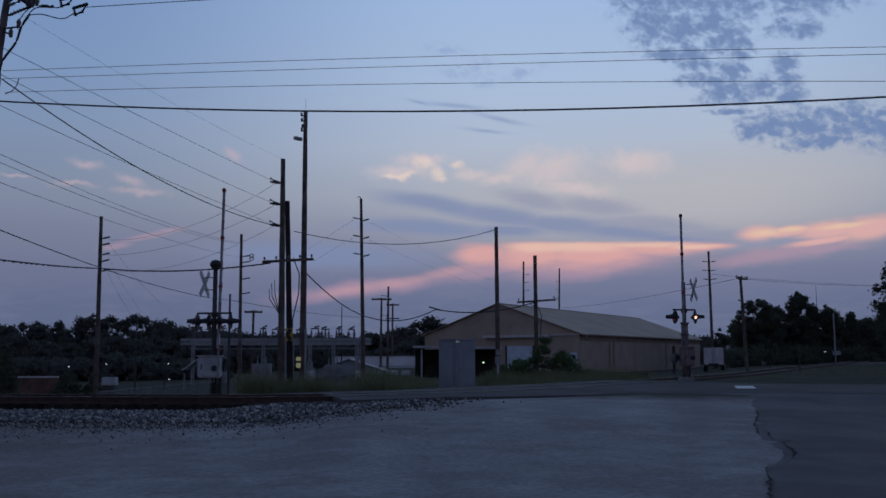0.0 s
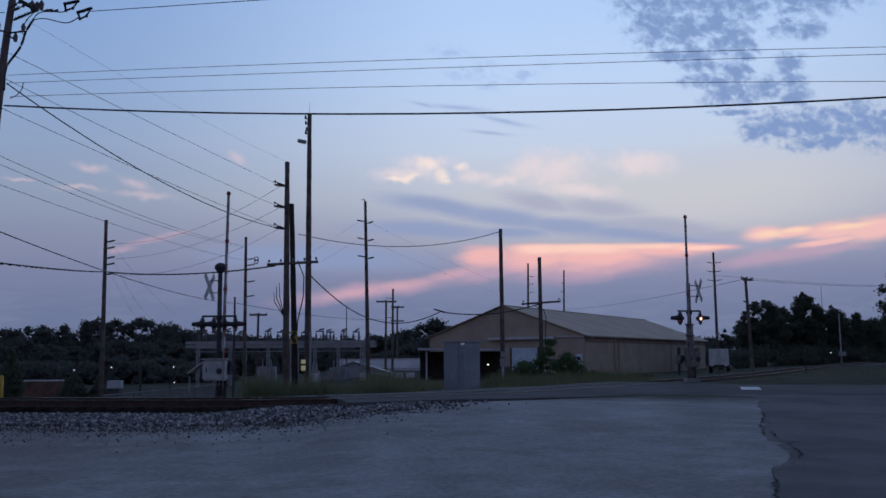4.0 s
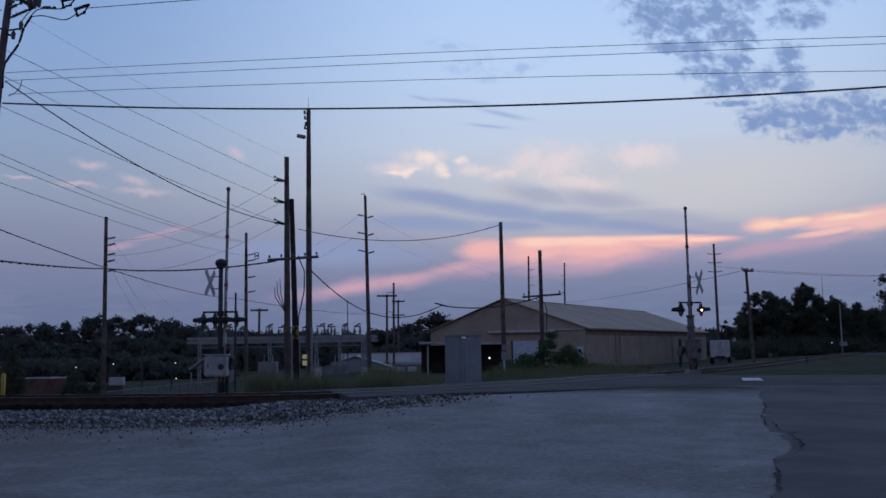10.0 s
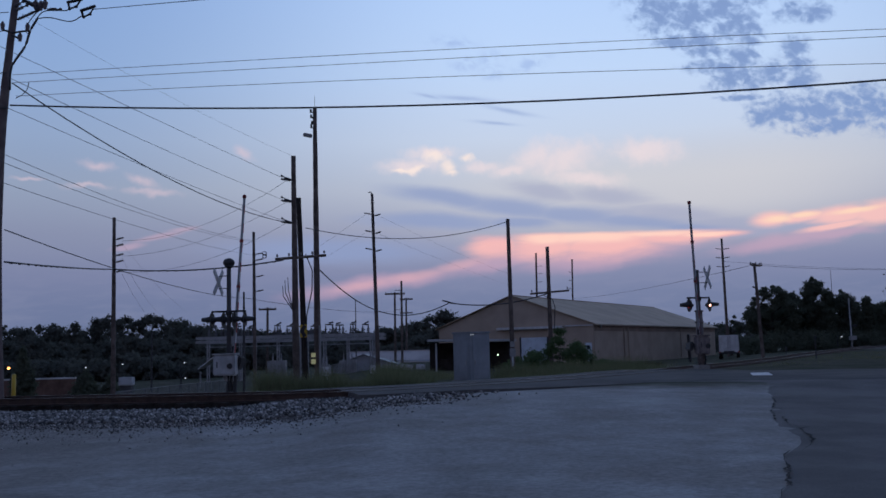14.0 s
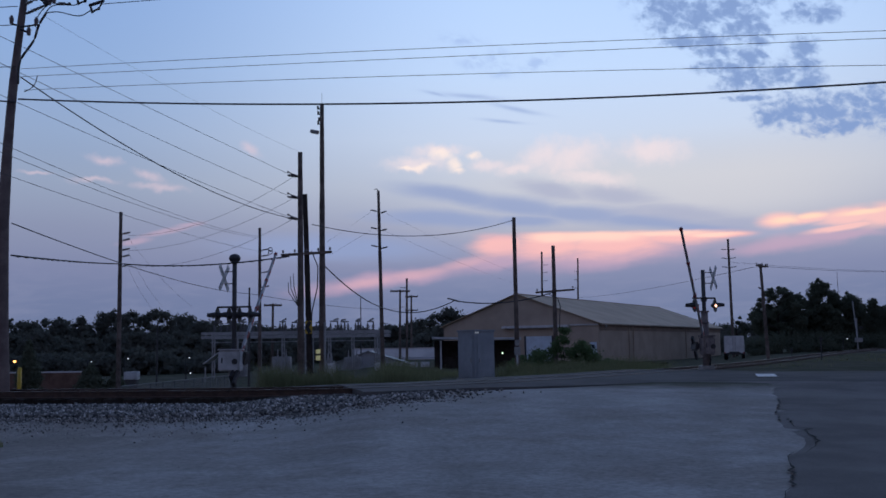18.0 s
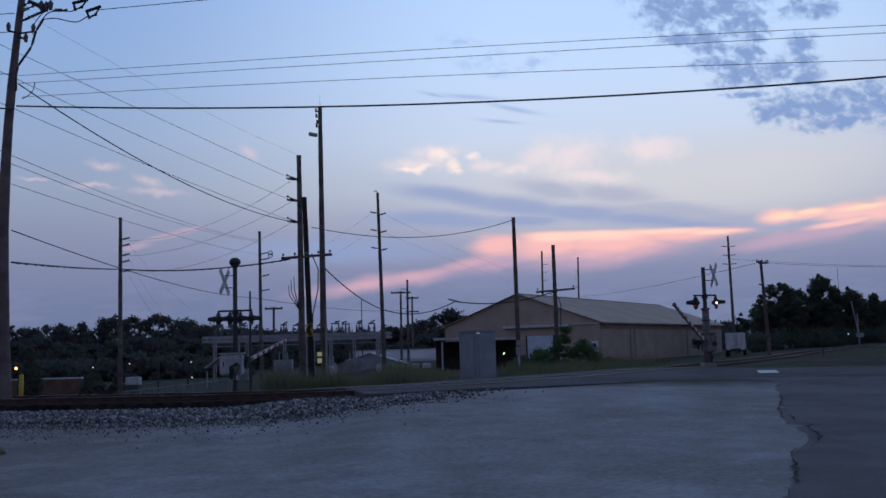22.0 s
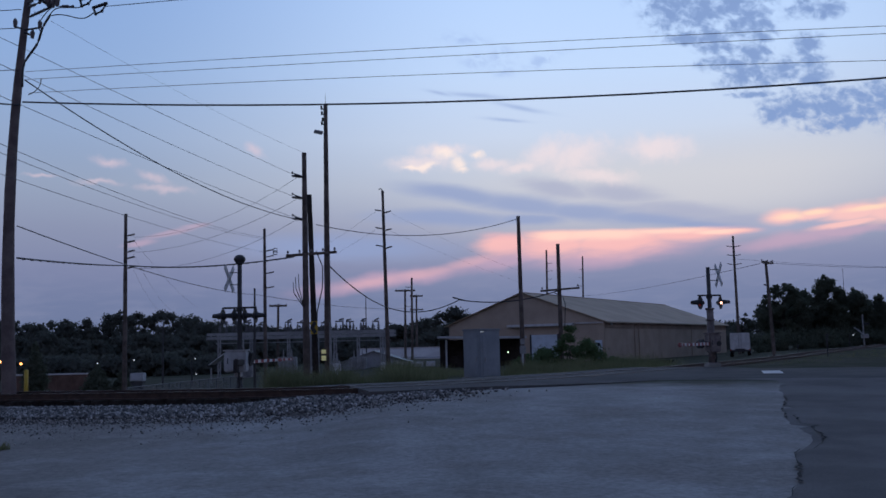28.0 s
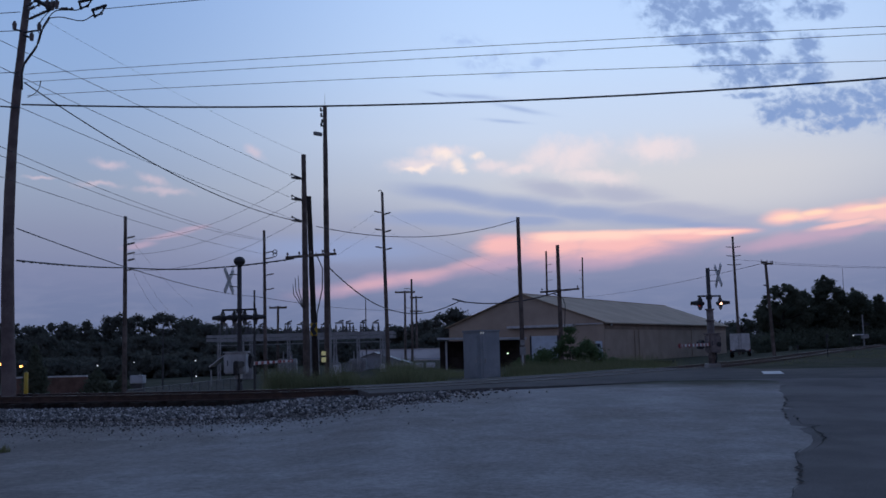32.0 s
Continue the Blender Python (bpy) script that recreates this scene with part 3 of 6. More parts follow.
def road():
    """The street that crosses the rails, with the broken asphalt apron on the camera's side."""
    rng = random.Random(4)
    rows, width = [], 14
    pts = ROAD
    for i, p in enumerate(pts):
        d = pts[min(i + 1, len(pts) - 1)] - pts[max(i - 1, 0)]
        n = np.array([-d[1], d[0]]) / np.hypot(d[0], d[1])
        row = []
        for k in range(width + 1):
            o = (k / width * 2 - 1) * ROAD_HALF
            if k in (0, width):
                o += rng.uniform(-0.12, 0.12)
            q = p[:2] + n * o
            row.append((q[0], q[1], p[2] + 0.02 * (1 - (o / ROAD_HALF) ** 2)))
        # shoulders that slope off into the ground
        row.insert(0, (p[0] - n[0] * (ROAD_HALF + 1.1), p[1] - n[1] * (ROAD_HALF + 1.1), p[2] - 0.22))
        row.append((p[0] + n[0] * (ROAD_HALF + 1.1), p[1] + n[1] * (ROAD_HALF + 1.1), p[2] - 0.22))
        rows.append(row)
    verts = [v for row in rows for v in row]
    width += 2
    w = width + 1
    faces = [(i * w + k, i * w + k + 1, (i + 1) * w + k + 1, (i + 1) * w + k) for i in range(len(rows) - 1) for k in range(width)]
    tagged(raw("road", verts, faces, ASPHALT, None, True), "worn dark asphalt street crossing the railway", "road", kind="structure")
    # apron with a ragged edge toward the gravel lot
    verts, faces = [], []
    ys = np.arange(2.0, 29.0, 0.22)
    cols = 26
    # the edge wanders like a broken line, with a few bites out of it
    edges, drift = [], 0.0
    for y in ys:
        drift = 0.8 * drift + rng.uniform(-0.055, 0.055)
        bite = rng.uniform(0.1, 0.22) if rng.random() < 0.05 else 0.0
        wander = np.interp(y, (9, 10.7, 11.9, 12.8, 13.8, 14.8, 16, 18.2, 22.6, 28), (-0.2, -0.1, -0.14, -0.06, 0.05, 0.14, -0.1, -0.37, -0.36, -0.68))
        edges.append(0.372 * y + wander + 0.7 * drift + bite - (max(0.0, y - 26.5) ** 1.5 * 1.1))
    for j, y in enumerate(ys):
        edge = edges[j]
        for k in range(cols):
            x = edge + (k / (cols - 1)) ** 1.6 * 42
            z = height(x, y) + (0.02 if k else -0.004)
            verts.append((x, y, z))
            if j and k:
                a = j * cols + k
                faces.append((a - cols - 1, a - cols, a, a - 1))
    tagged(raw("pavement", verts, faces, OLD_ASPHALT, None, True), "cracked asphalt apron beside the gravel lot", "pavement", kind="structure")
    # dark cracks along the ragged edge
    bm = B()
    for lo, hi, off in ((8.5, 13.2, 0.05), (13.0, 17.5, 0.22), (16.8, 21.5, 0.06)):
        pts = []
        for y, e in zip(ys, edges):
            if lo < y < hi:
                x = e + off + rng.uniform(-0.03, 0.03)
                pts.append((x, y, height(x, y) + 0.027))
        for a, b in zip(pts[:-1], pts[1:]):
            w = rng.choice((0.004, 0.01, 0.022))
            vs = [bm.verts.new(q) for q in ((a[0] - w, a[1], a[2]), (a[0] + w, a[1], a[2]), (b[0] + w, b[1], b[2]), (b[0] - w, b[1], b[2]))]
            bm.faces.new(vs)
    tagged(part("pavement_crack", bm, TAR), "dark open cracks along the broken asphalt edge", "crack", kind="structure")
    # asphalt panels between and beside the rails at the crossing
    frames = path_frame(TRACK)
    inside = [q for q in frames if -2.6 < q[1][0] < 9.6]
    for offs in ((-3.4, -2.0, -0.86), (-0.64, 0.0, 0.64), (0.86, 2.0, 3.6)):
        verts, faces = [], []
        for s, p, d, r in inside:
            for o in offs:
                drop = 0.09 if abs(o) > 3 else 0.012
                if o > 3:
                    # the near panel ends in a sheer edge where the ballast begins
                    o, drop = np.interp(p[0], (-0.5, 3.0), (2.5, 3.6)), np.interp(p[0], (-0.5, 3.0), (0.03, 0.09))
                q = p + r * o
                verts.append((q[0], q[1], p[2] - drop))
            for o in (offs[-1], offs[0]):
                q = p + r * (min(o, np.interp(p[0], (-0.5, 3.0), (2.5, 3.6))))
                verts.append((q[0], q[1], p[2] - 0.5))
        for i in range(len(inside) - 1):
            for k in range(5):
                a, b = i * 5 + k, i * 5 + (k + 1) % 5
                faces.append((a, b, b + 5, a + 5))
        faces += [(0, 1, 2, 3, 4), tuple(len(verts) - 5 + k for k in (4, 3, 2, 1, 0))]
        tagged(raw("crossing_panel", verts, faces, ASPHALT), "dark asphalt panel filling the rail crossing", "crossing panel", kind="structure")
    # white stop line across the lane
    bm = B()
    box(bm, (0, 0, 0), (0.6, 2.6, 0.006))
    ob = part("stop_line", bm, WHITE)
    ob.matrix_basis = pose(10.62, 30.6, 0.515, 0, 0, -17)
    tagged(ob, "short white stop line painted on the asphalt", "road marking", kind="structure")


road()


def railway():
    line_frames = path_frame(TRACK)
    top = empty("railway_track", Matrix(), "single railway track with rusty rails on timber ties", "railway track", kind="structure")
    # rails: foot, web and head
    profile = [(-0.07, -0.18), (0.07, -0.18), (0.07, -0.165), (0.012, -0.15), (0.012, -0.045), (0.036, -0.035), (0.036, -0.004), (0.028, 0), (-0.028, 0), (-0.036, -0.004), (-0.036, -0.035), (-0.012, -0.045), (-0.012, -0.15), (-0.07, -0.165)]
    n = len(profile)
    for side in (-0.7525, 0.7525):
        verts, faces = [], []
        for s, p, d, r in line_frames:
            c = p + r * side
            for u, v in profile:
                verts.append(tuple(c + r * u + np.array([0, 0, v])))
        for i in range(len(line_frames) - 1):
            for k in range(n):
                a, b = i * n + k, i * n + (k + 1) % n
                faces.append((a, b, b + n, a + n))
        rail = raw("rail", verts, faces, RUST, top)
        verts, faces = [], []
        for s, p, d, r in line_frames:
            c = p + r * side
            verts += [tuple(c + r * 0.026 + np.array([0, 0, 0.004])), tuple(c - r * 0.026 + np.array([0, 0, 0.004]))]
        faces = [(2 * i, 2 * i + 1, 2 * i + 3, 2 * i + 2) for i in range(len(line_frames) - 1)]
        raw("rail_head", verts, faces, RAILTOP, rail)
    # ties
    bm = B()
    box(bm, (0, 0, 0), (2.6, 0.23, 0.18), bevel=0.015)
    tie = part("tie", bm, TIE, top)
    mesh = tie.data
    rng, s_next, first = random.Random(2), 0.0, True
    total = line_frames[-1][0]
    arr_s = np.array([f[0] for f in line_frames])
    s_next = float(np.interp(-32, TRACK[:, 0], arr_s))
    s_end = float(np.interp(52, TRACK[:, 0], arr_s))
    while s_next < s_end:
        p = np.array([np.interp(s_next, arr_s, TRACK[:, k]) for k in range(3)])
        q = np.array([np.interp(s_next + 0.1, arr_s, TRACK[:, k]) for k in range(3)])
        ang = math.degrees(math.atan2(q[1] - p[1], q[0] - p[0])) + 90 + rng.uniform(-1.5, 1.5)
        ob = tie if first else new("tie", mesh)
        ob.parent = top
        ob.matrix_basis = pose(p[0], p[1], p[2] - 0.278 + rng.uniform(-0.012, 0.004), 0, 0, ang)
        first = False
        s_next += 0.53
    # bed of ballast: crown, shoulders and toe
    verts, faces = [], []
    cols = [-4.2, -3.2, -2.4, -1.7, -1.3, -0.6, 0, 0.6, 1.3, 1.75, 2.3, 3.0, 3.8, 5.0, 6.4, 7.6]
    rng = random.Random(7)
    fine = []
    for a, b in zip(TRACK[:-1], TRACK[1:]):
        for k in range(3):
            fine.append(a + (b - a) * k / 3)
    frames = path_frame(np.array(fine))
    for i, (s, p, d, r) in enumerate(frames):
        for k, o in enumerate(cols):
            q = p + r * o
            crown = p[2] - 0.37 + 0.19 * float(smooth01(np.array(p[0]), -6.0, -3.0))
            gz = height(q[0], q[1]) - 0.06 if abs(o) > 1.7 else -9
            reach = 6.6 if o > 0 else 3.6
            slope = crown - max(0.0, abs(o) - 1.6) / (reach - 1.6) * (crown - gz + 0.02) if abs(o) > 1.7 else crown
            gap = smooth01(np.array(q[0]), -2.5, -0.9) * (1 - smooth01(np.array(q[0]), 8.5, 10.5))
            z = slope + rng.uniform(-0.035, 0.035) - 0.35 * float(gap) * (1 if abs(o) > 1.4 else 0.3)
            verts.append((q[0], q[1], z))
    w = len(cols)
    faces = [(i * w + k, i * w + k + 1, (i + 1) * w + k + 1, (i + 1) * w + k) for i in range(len(frames) - 1) for k in range(w - 1)]
    tagged(raw("ballast_bed", verts, faces, BALLAST, None, True), "grey stone ballast bed under the railway", "ballast", kind="structure")


railway()


def stones():
    """Loose ballast on the near shoulder, thinning out over the lot."""
    rng = np.random.RandomState(11)
    ico = np.array([(1, 0, 0), (-1, 0, 0), (0, 1, 0), (0, -1, 0), (0, 0, 1), (0, 0, -1), (0.55, 0.55, 0.55), (-0.55, -0.55, 0.5)])
    tri = np.array([(0, 6, 4), (0, 2, 6), (2, 4, 6), (2, 1, 4), (1, 7, 4), (1, 3, 7), (3, 4, 7), (3, 0, 4), (2, 0, 5), (1, 2, 5), (3, 1, 5), (0, 3, 5)])
    frames = path_frame(TRACK)
    S = np.array([f[0] for f in frames])
    lo, hi = np.interp(-17, TRACK[:, 0], S), np.interp(0.4, TRACK[:, 0], S)

    def scatter(name, count, spread, size, label):
        s = rng.uniform(lo, hi, count)
        o = spread(rng, count)
        px, py, pz = (np.interp(s, S, TRACK[:, k]) for k in range(3))
        dx, dy = np.interp(s + 0.2, S, TRACK[:, 0]) - px, np.interp(s + 0.2, S, TRACK[:, 1]) - py
        l = np.hypot(dx, dy)
        x, y = px + dy / l * o, py - dx / l * o
        crown = pz - 0.37 + 0.19 * smooth01(x, -6.0, -3.0)
        gz = land(x, y)
        z = np.where(o < 6.4, np.maximum(gz, crown - np.maximum(0, o - 1.6) / 5.0 * (crown - gz + 0.08)), gz)
        keep = (x < -0.6 + rng.exponential(0.5, len(x)))
        x, y, z = x[keep], y[keep], z[keep]
        c = len(x)
        r = rng.uniform(size[0], size[1], c) * np.where(o[keep] > 5.0, 0.45, 1.0)
        shape = ico[None] * rng.uniform(0.7, 1.25, (c, 8, 1)) * rng.uniform(0.6, 1.2, (c, 1, 3))
        a = rng.uniform(0, 6.28, c)
        ca, sa = np.cos(a)[:, None], np.sin(a)[:, None]
        vx, vy = shape[:, :, 0] * ca - shape[:, :, 1] * sa, shape[:, :, 0] * sa + shape[:, :, 1] * ca
        v = np.stack([vx, vy, shape[:, :, 2]], 2) * r[:, None, None] + np.stack([x, y, z + r * rng.uniform(0.1, 0.7, c)], 1)[:, None, :]
        f = tri[None] + (np.arange(c) * 8)[:, None, None]
        ob = raw(name, v.reshape(-1, 3), f.reshape(-1, 3), STONE_ISLAND)
        tagged(ob, label, "ballast stones", kind="stuff")

    scatter("ballast_stones", 42000, lambda g, c: np.where(g.uniform(0, 1, c) < 0.93, g.uniform(1.35, 5.9, c), 5.6 + g.exponential(0.8, c)), (0.022, 0.06), "broken grey and brown ballast stones on the track shoulder")
    scatter("lot_gravel", 6000, lambda g, c: 6.0 + g.gamma(1.3, 2.2, c), (0.006, 0.014), "loose pebbles strewn over the gravel lot")


def island_stone():
    m = bpy.data.materials.new("broken_ballast_stone")
    m.use_nodes = True
    g = Graph(m.node_tree)
    r = g.node("ShaderNodeNewGeometry").outputs["Random Per Island"]
    col = g.ramp(r, [(0.0, (0.03, 0.027, 0.026, 1)), (0.42, (0.1, 0.09, 0.082, 1)), (0.75, (0.24, 0.22, 0.2, 1)), (1.0, (0.5, 0.465, 0.435, 1))])
    fine = g.noise(g.node("ShaderNodeTexCoord").outputs["Object"], 40.0)
    k = g.step(fine, 0.2, 0.8, 0.7, 1.2)
    p = g.node("ShaderNodeBsdfPrincipled")
    g.put(g.mix(1.0, col, g.vector(k, k, k), "MULTIPLY"), p.inputs["Base Color"])
    p.inputs["Roughness"].default_value = 0.9
    g.put(p.outputs[0], g.node("ShaderNodeOutputMaterial").inputs[0])
    return m


STONE_ISLAND = island_stone()
stones()


# ---- poles and wires ----
SPANS = {}


def pole(base, top, r0, r1, label, material=None, group="utility poles", name="utility_pole", sink=1.2, bend=0.0):
    """A round timber pole from base to top, as an Empty with its trunk."""
    base = Vector((base[0], base[1], height(base[0], base[1])))
    top = Vector(top)
    th = empty(name, Matrix.Translation(base), label, "utility pole", group)
    verts, faces, n, sides = [], [], 14, 12
    span = top - base
    for i in range(n + 1):
        t = i / n
        c = span * t + Vector((-bend * math.sin(math.pi * t), 0, 0))
        if i == 0:
            c = Vector((0, 0, -0.3))
        r = r0 + (r1 - r0) * t + 0.006 * math.sin(i * 2.3)
        for k in range(sides):
            a = 2 * math.pi * k / sides
            verts.append((c.x + r * math.cos(a), c.y + r * math.sin(a), c.z))
    for i in range(n):
        for k in range(sides):
            a, b = i * sides + k, i * sides + (k + 1) % sides
            faces.append((a, b, b + sides, a + sides))
    faces.append(tuple(range(n * sides, (n + 1) * sides)))
    raw("pole_shaft", verts, faces, material or POLE, th, True)
    SPANS[th.name] = span
    return th


def on_pole(th, z):
    """Centre of the pole at world height z, in the pole's space."""
    span = SPANS[th.name]
    return span * ((z - th.location.z) / span.z)


def post_insulator(th, z, direction, length=0.75, material=None, fork=False):
    """A slanting line-post insulator with its sheds."""
    c = on_pole(th, z)
    d = Vector((*direction, 0)).normalized()
    bm = B()
    a, b = c + d * 0.1, c + d * (0.1 + length) + Vector((0, 0, 0.1))
    rod(bm, a, b, 0.035, 0.03, 8)
    for k in range(5):
        q = a + (b - a) * (0.25 + 0.15 * k)
        rod(bm, q - (b - a).normalized() * 0.02, q + (b - a).normalized() * 0.02, 0.07, 0.055, 8)
    if fork:
        e = c + d * (0.1 + length) + Vector((0, 0, 0.28))
        rod(bm, c + d * 0.1, e, 0.03, 0.025, 8)
        ball(bm, e, 0.06)
    ball(bm, b, 0.05)
    part("insulator", bm, material or PORCELAIN, th, "dark slanting line insulator")


def crossarm(th, z, direction, length, pins=4, drop=0.0, thick=0.11):
    c = on_pole(th, z)
    d = Vector((*direction, 0)).normalized()
    bm = B()
    turn = Matrix.Rotation(math.atan2(d.y, d.x), 4, "Z") @ Matrix.Rotation(-math.atan2(drop, length), 4, "Y")
    off = Vector((d.y, -d.x, 0)) * 0.17
    box(bm, c + off, (length, thick, thick * 1.15), turn, 0.008)
    arm = part("crossarm", bm, POLE, th)
    axis = (turn @ Vector((1, 0, 0)))
    for k in range(pins):
        q = c + off + axis * (length * (-0.46 + 0.92 * k / (pins - 1)))
        bm = B()
        rod(bm, q, q + Vector((0, 0, 0.2)), 0.018, n=6)
        rod(bm, q + Vector((0, 0, 0.12)), q + Vector((0, 0, 0.24)), 0.06, 0.04, 8)
        part("pin_insulator", bm, PORCELAIN, arm)
    return arm


def wire(a, b, sag, r=0.011, label="thin dark overhead wire", n=24, reach=1.0):
    a, b = Vector(a), Vector(b)
    steps = [reach * i / n for i in range(n + 1)]
    pts = [a + (b - a) * k - Vector((0, 0, 4 * sag * k * (1 - k))) for k in steps]
    ob = sweep("overhead_wire", pts, r, WIRE, None, 5)
    tagged(ob, label, "overhead wire", "overhead wires")
    return ob


def poles():
    near = pole((-12.8, 27.6), (-12.22, 27.6, 15.2), 0.21, 0.075, "tall weathered wooden distribution pole beside the rails", POLE_NEAR, bend=0.4)
    near_fittings(near)
    tall = pole((-6.25, 50), (-6.27, 50, 14.83), 0.2, 0.11, "very tall wooden pole carrying a small camera arm")
    bm = B()
    box(bm, on_pole(tall, 13.35) + Vector((-0.4, 0, 0)), (0.48, 0.2, 0.19), Matrix.Rotation(radians(12), 4, "Y"), 0.03)
    part("lamp_head", bm, GALV, tall, "grey box-shaped lamp head")
    for z, dx in ((14.6, -0.22), (14.3, -0.2), (13.95, -0.16), (13.75, -0.2)):
        bm = B()
        rod(bm, on_pole(tall, z), on_pole(tall, z) + Vector((dx, 0, 0.05)), 0.045, 0.03, 8)
        box(bm, on_pole(tall, z) + Vector((dx, 0, 0.1)), (0.1, 0.1, 0.2), None, 0.01)
        part("bracket", bm, BLACK, tall)
    bm = B()
    rod(bm, on_pole(tall, 14.8), on_pole(tall, 14.8) + Vector((0, 0, 0.75)), 0.012, 0.006, 6)
    part("lightning_rod", bm, BLACK, tall)
    bm = B()
    rod(bm, (0.14, -0.12, 0), (0.14, -0.12, 4.3), 0.07, n=8)
    part("conduit", bm, GALV, tall, "grey steel conduit up the pole")
    bm = B()
    box(bm, (-0.2, -0.26, 1.2 - tall.location.z + 0.22), (0.24, 0.03, 0.22), None, 0.01)
    box(bm, (-0.2, -0.26, 1.2 - tall.location.z - 0.12), (0.24, 0.03, 0.26), None, 0.01)
    part("lit_sign", bm, WARM_SIGN, tall, "small bright yellowish sign plates")
    pb = pole((-7.09, 48), (-7.16, 48, 11.79), 0.19, 0.12, "wooden line pole with three pairs of side insulators")
    for z in (10.5, 9.37, 8.25):
        post_insulator(pb, z, (-1, 0.15), 0.55, fork=True)
        post_insulator(pb, z, (-0.9, -0.6), 0.4)
    bm = B()
    for k, (h, o) in enumerate(((5.0, -0.62), (5.3, -0.5), (5.45, -0.35))):
        c = on_pole(pb, 3.7)
        rod(bm, c + Vector((-0.1, 0, 0)), c + Vector((o, 0, (h - 3.7) * 0.6)), 0.025, 0.022, 6)
        rod(bm, c + Vector((o, 0, (h - 3.7) * 0.6)), c + Vector((o - 0.03, 0, h - 3.7)), 0.02, 0.015, 6)
    part("cable_riser", bm, BLACK, pb, "black cable risers spread like fingers")
    lean = pole((-6.3, 46), (-6.62, 46, 9.24), 0.16, 0.12, "leaning dark creosoted pole with a long crossarm", POLE_DARK)
    crossarm(lean, 6.25, (1, 0.1), 2.5, 5, drop=0.16)
    sweep("cable_riser", [on_pole(lean, 6.4) + Vector((0.25, -0.1, 0)), on_pole(lean, 5.6) + Vector((0.55, -0.12, 0)), on_pole(lean, 4.6) + Vector((0.5, -0.12, 0)),
                          on_pole(lean, 3.4) + Vector((0.2, -0.15, 0)), on_pole(lean, 1.8) + Vector((0.1, -0.15, 0))], 0.03, BLACK, lean)
    # yellow chevron board on the leaning pole
    bm = B()
    box(bm, on_pole(lean, 2.62) + Vector((0.02, -0.2, 0)), (0.36, 0.02, 0.62), Matrix.Rotation(radians(-12), 4, "Z"), 0.004)
    board = part("chevron_board", bm, YELLOW, lean, "yellow chevron board with a black arrow")
    bm = B()
    c = on_pole(lean, 2.62) + Vector((0.02, -0.225, 0))
    for sgn in (-1, 1):
        box(bm, c + Vector((-0.02, 0, sgn * 0.12)), (0.19, 0.012, 0.36), Matrix.Rotation(radians(-12), 4, "Z") @ Matrix.Rotation(radians(sgn * 32), 4, "Y"))
    part("chevron", bm, BLACK, board)
    left = pole((-19.47, 57), (-19.54, 57, 10.11), 0.16, 0.1, "wooden line pole with side insulators behind the rails")
    for z in (8.75, 8.35, 7.75, 7.35, 6.75):
        post_insulator(left, z, (1, 0.1), 0.42)
    c_pole = pole((-13.42, 70), (-13.48, 70, 10.7), 0.15, 0.1, "distant wooden line pole with curled insulators")
    for z in (9.0, 8.55, 7.3, 6.2):
        post_insulator(c_pole, z, (1, 0.1), 0.55)
    for z in (8.8, 9.0):
        bm = B()
        for k in range(7):
            a0, a1 = k * 0.9, (k + 1) * 0.9
            rod(bm, on_pole(c_pole, z) + Vector((0.8 + 0.16 * math.cos(a0), 0, 0.05 + 0.16 * math.sin(a0))), on_pole(c_pole, z) + Vector((0.8 + 0.16 * math.cos(a1), 0, 0.05 + 0.16 * math.sin(a1))), 0.03, n=6)
        part("cable_loop", bm, BLACK, c_pole)
    mid = pole((-4.24, 70), (-4.5, 70, 13.4), 0.17, 0.1, "wooden transmission pole with arms on both sides")
    for z in (11.85, 10.5, 9.15):
        post_insulator(mid, z, (-1, 0), 0.5)
        post_insulator(mid, z - 0.15, (1, -0.4), 0.5)
    bm = B()
    rod(bm, on_pole(mid, 13.4), on_pole(mid, 13.4) + Vector((-0.12, 0, 0.18)), 0.03, n=6)
    rod(bm, on_pole(mid, 13.4) + Vector((-0.12, 0, 0.18)), on_pole(mid, 13.4) + Vector((-0.3, 0, 0.1)), 0.03, n=6)
    part("top_hook", bm, BLACK, mid)
    bld = pole((4.71, 57), (4.68, 57, 9.44), 0.15, 0.11, "plain wooden pole with a meter box")
    bm = B()
    box(bm, on_pole(bld, 1.25) + Vector((0, -0.2, 0)), (0.36, 0.18, 0.5), None, 0.03)
    box(bm, on_pole(bld, 1.75) + Vector((0, -0.19, 0)), (0.26, 0.15, 0.34), None, 0.03)
    part("meter_box", bm, GALV, bld, "grey meter boxes")
    bm = B()
    rod(bm, on_pole(bld, -0.1) + Vector((-0.02, -0.2, 0)), on_pole(bld, 1.0) + Vector((-0.02, -0.2, 0)), 0.06, n=8)
    part("conduit", bm, OFFWHITE, bld)
    tel = pole((7.81, 63), (7.8, 63, 8.3), 0.16, 0.12, "wooden pole with one long crossarm before the warehouse")
    crossarm(tel, 5.2, (1, 0.2), 2.75, 3, drop=0.2)
    sweep("cable_riser", [on_pole(tel, 5.0) + Vector((-0.4, -0.1, 0)), on_pole(tel, 4.7) + Vector((0.2, -0.15, 0)), on_pole(tel, 4.2) + Vector((0.35, -0.15, 0)), on_pole(tel, 2.5) + Vector((0.25, -0.15, 0))], 0.03, BLACK, tel)
    a = pole((18.64, 170), (18.94, 170, 18.59), 0.2, 0.16, "far transmission pole with three side arms", group="far transmission poles")
    for z in (16.1, 14.7, 13.2):
        post_insulator(a, z, (1, 0), 0.9)
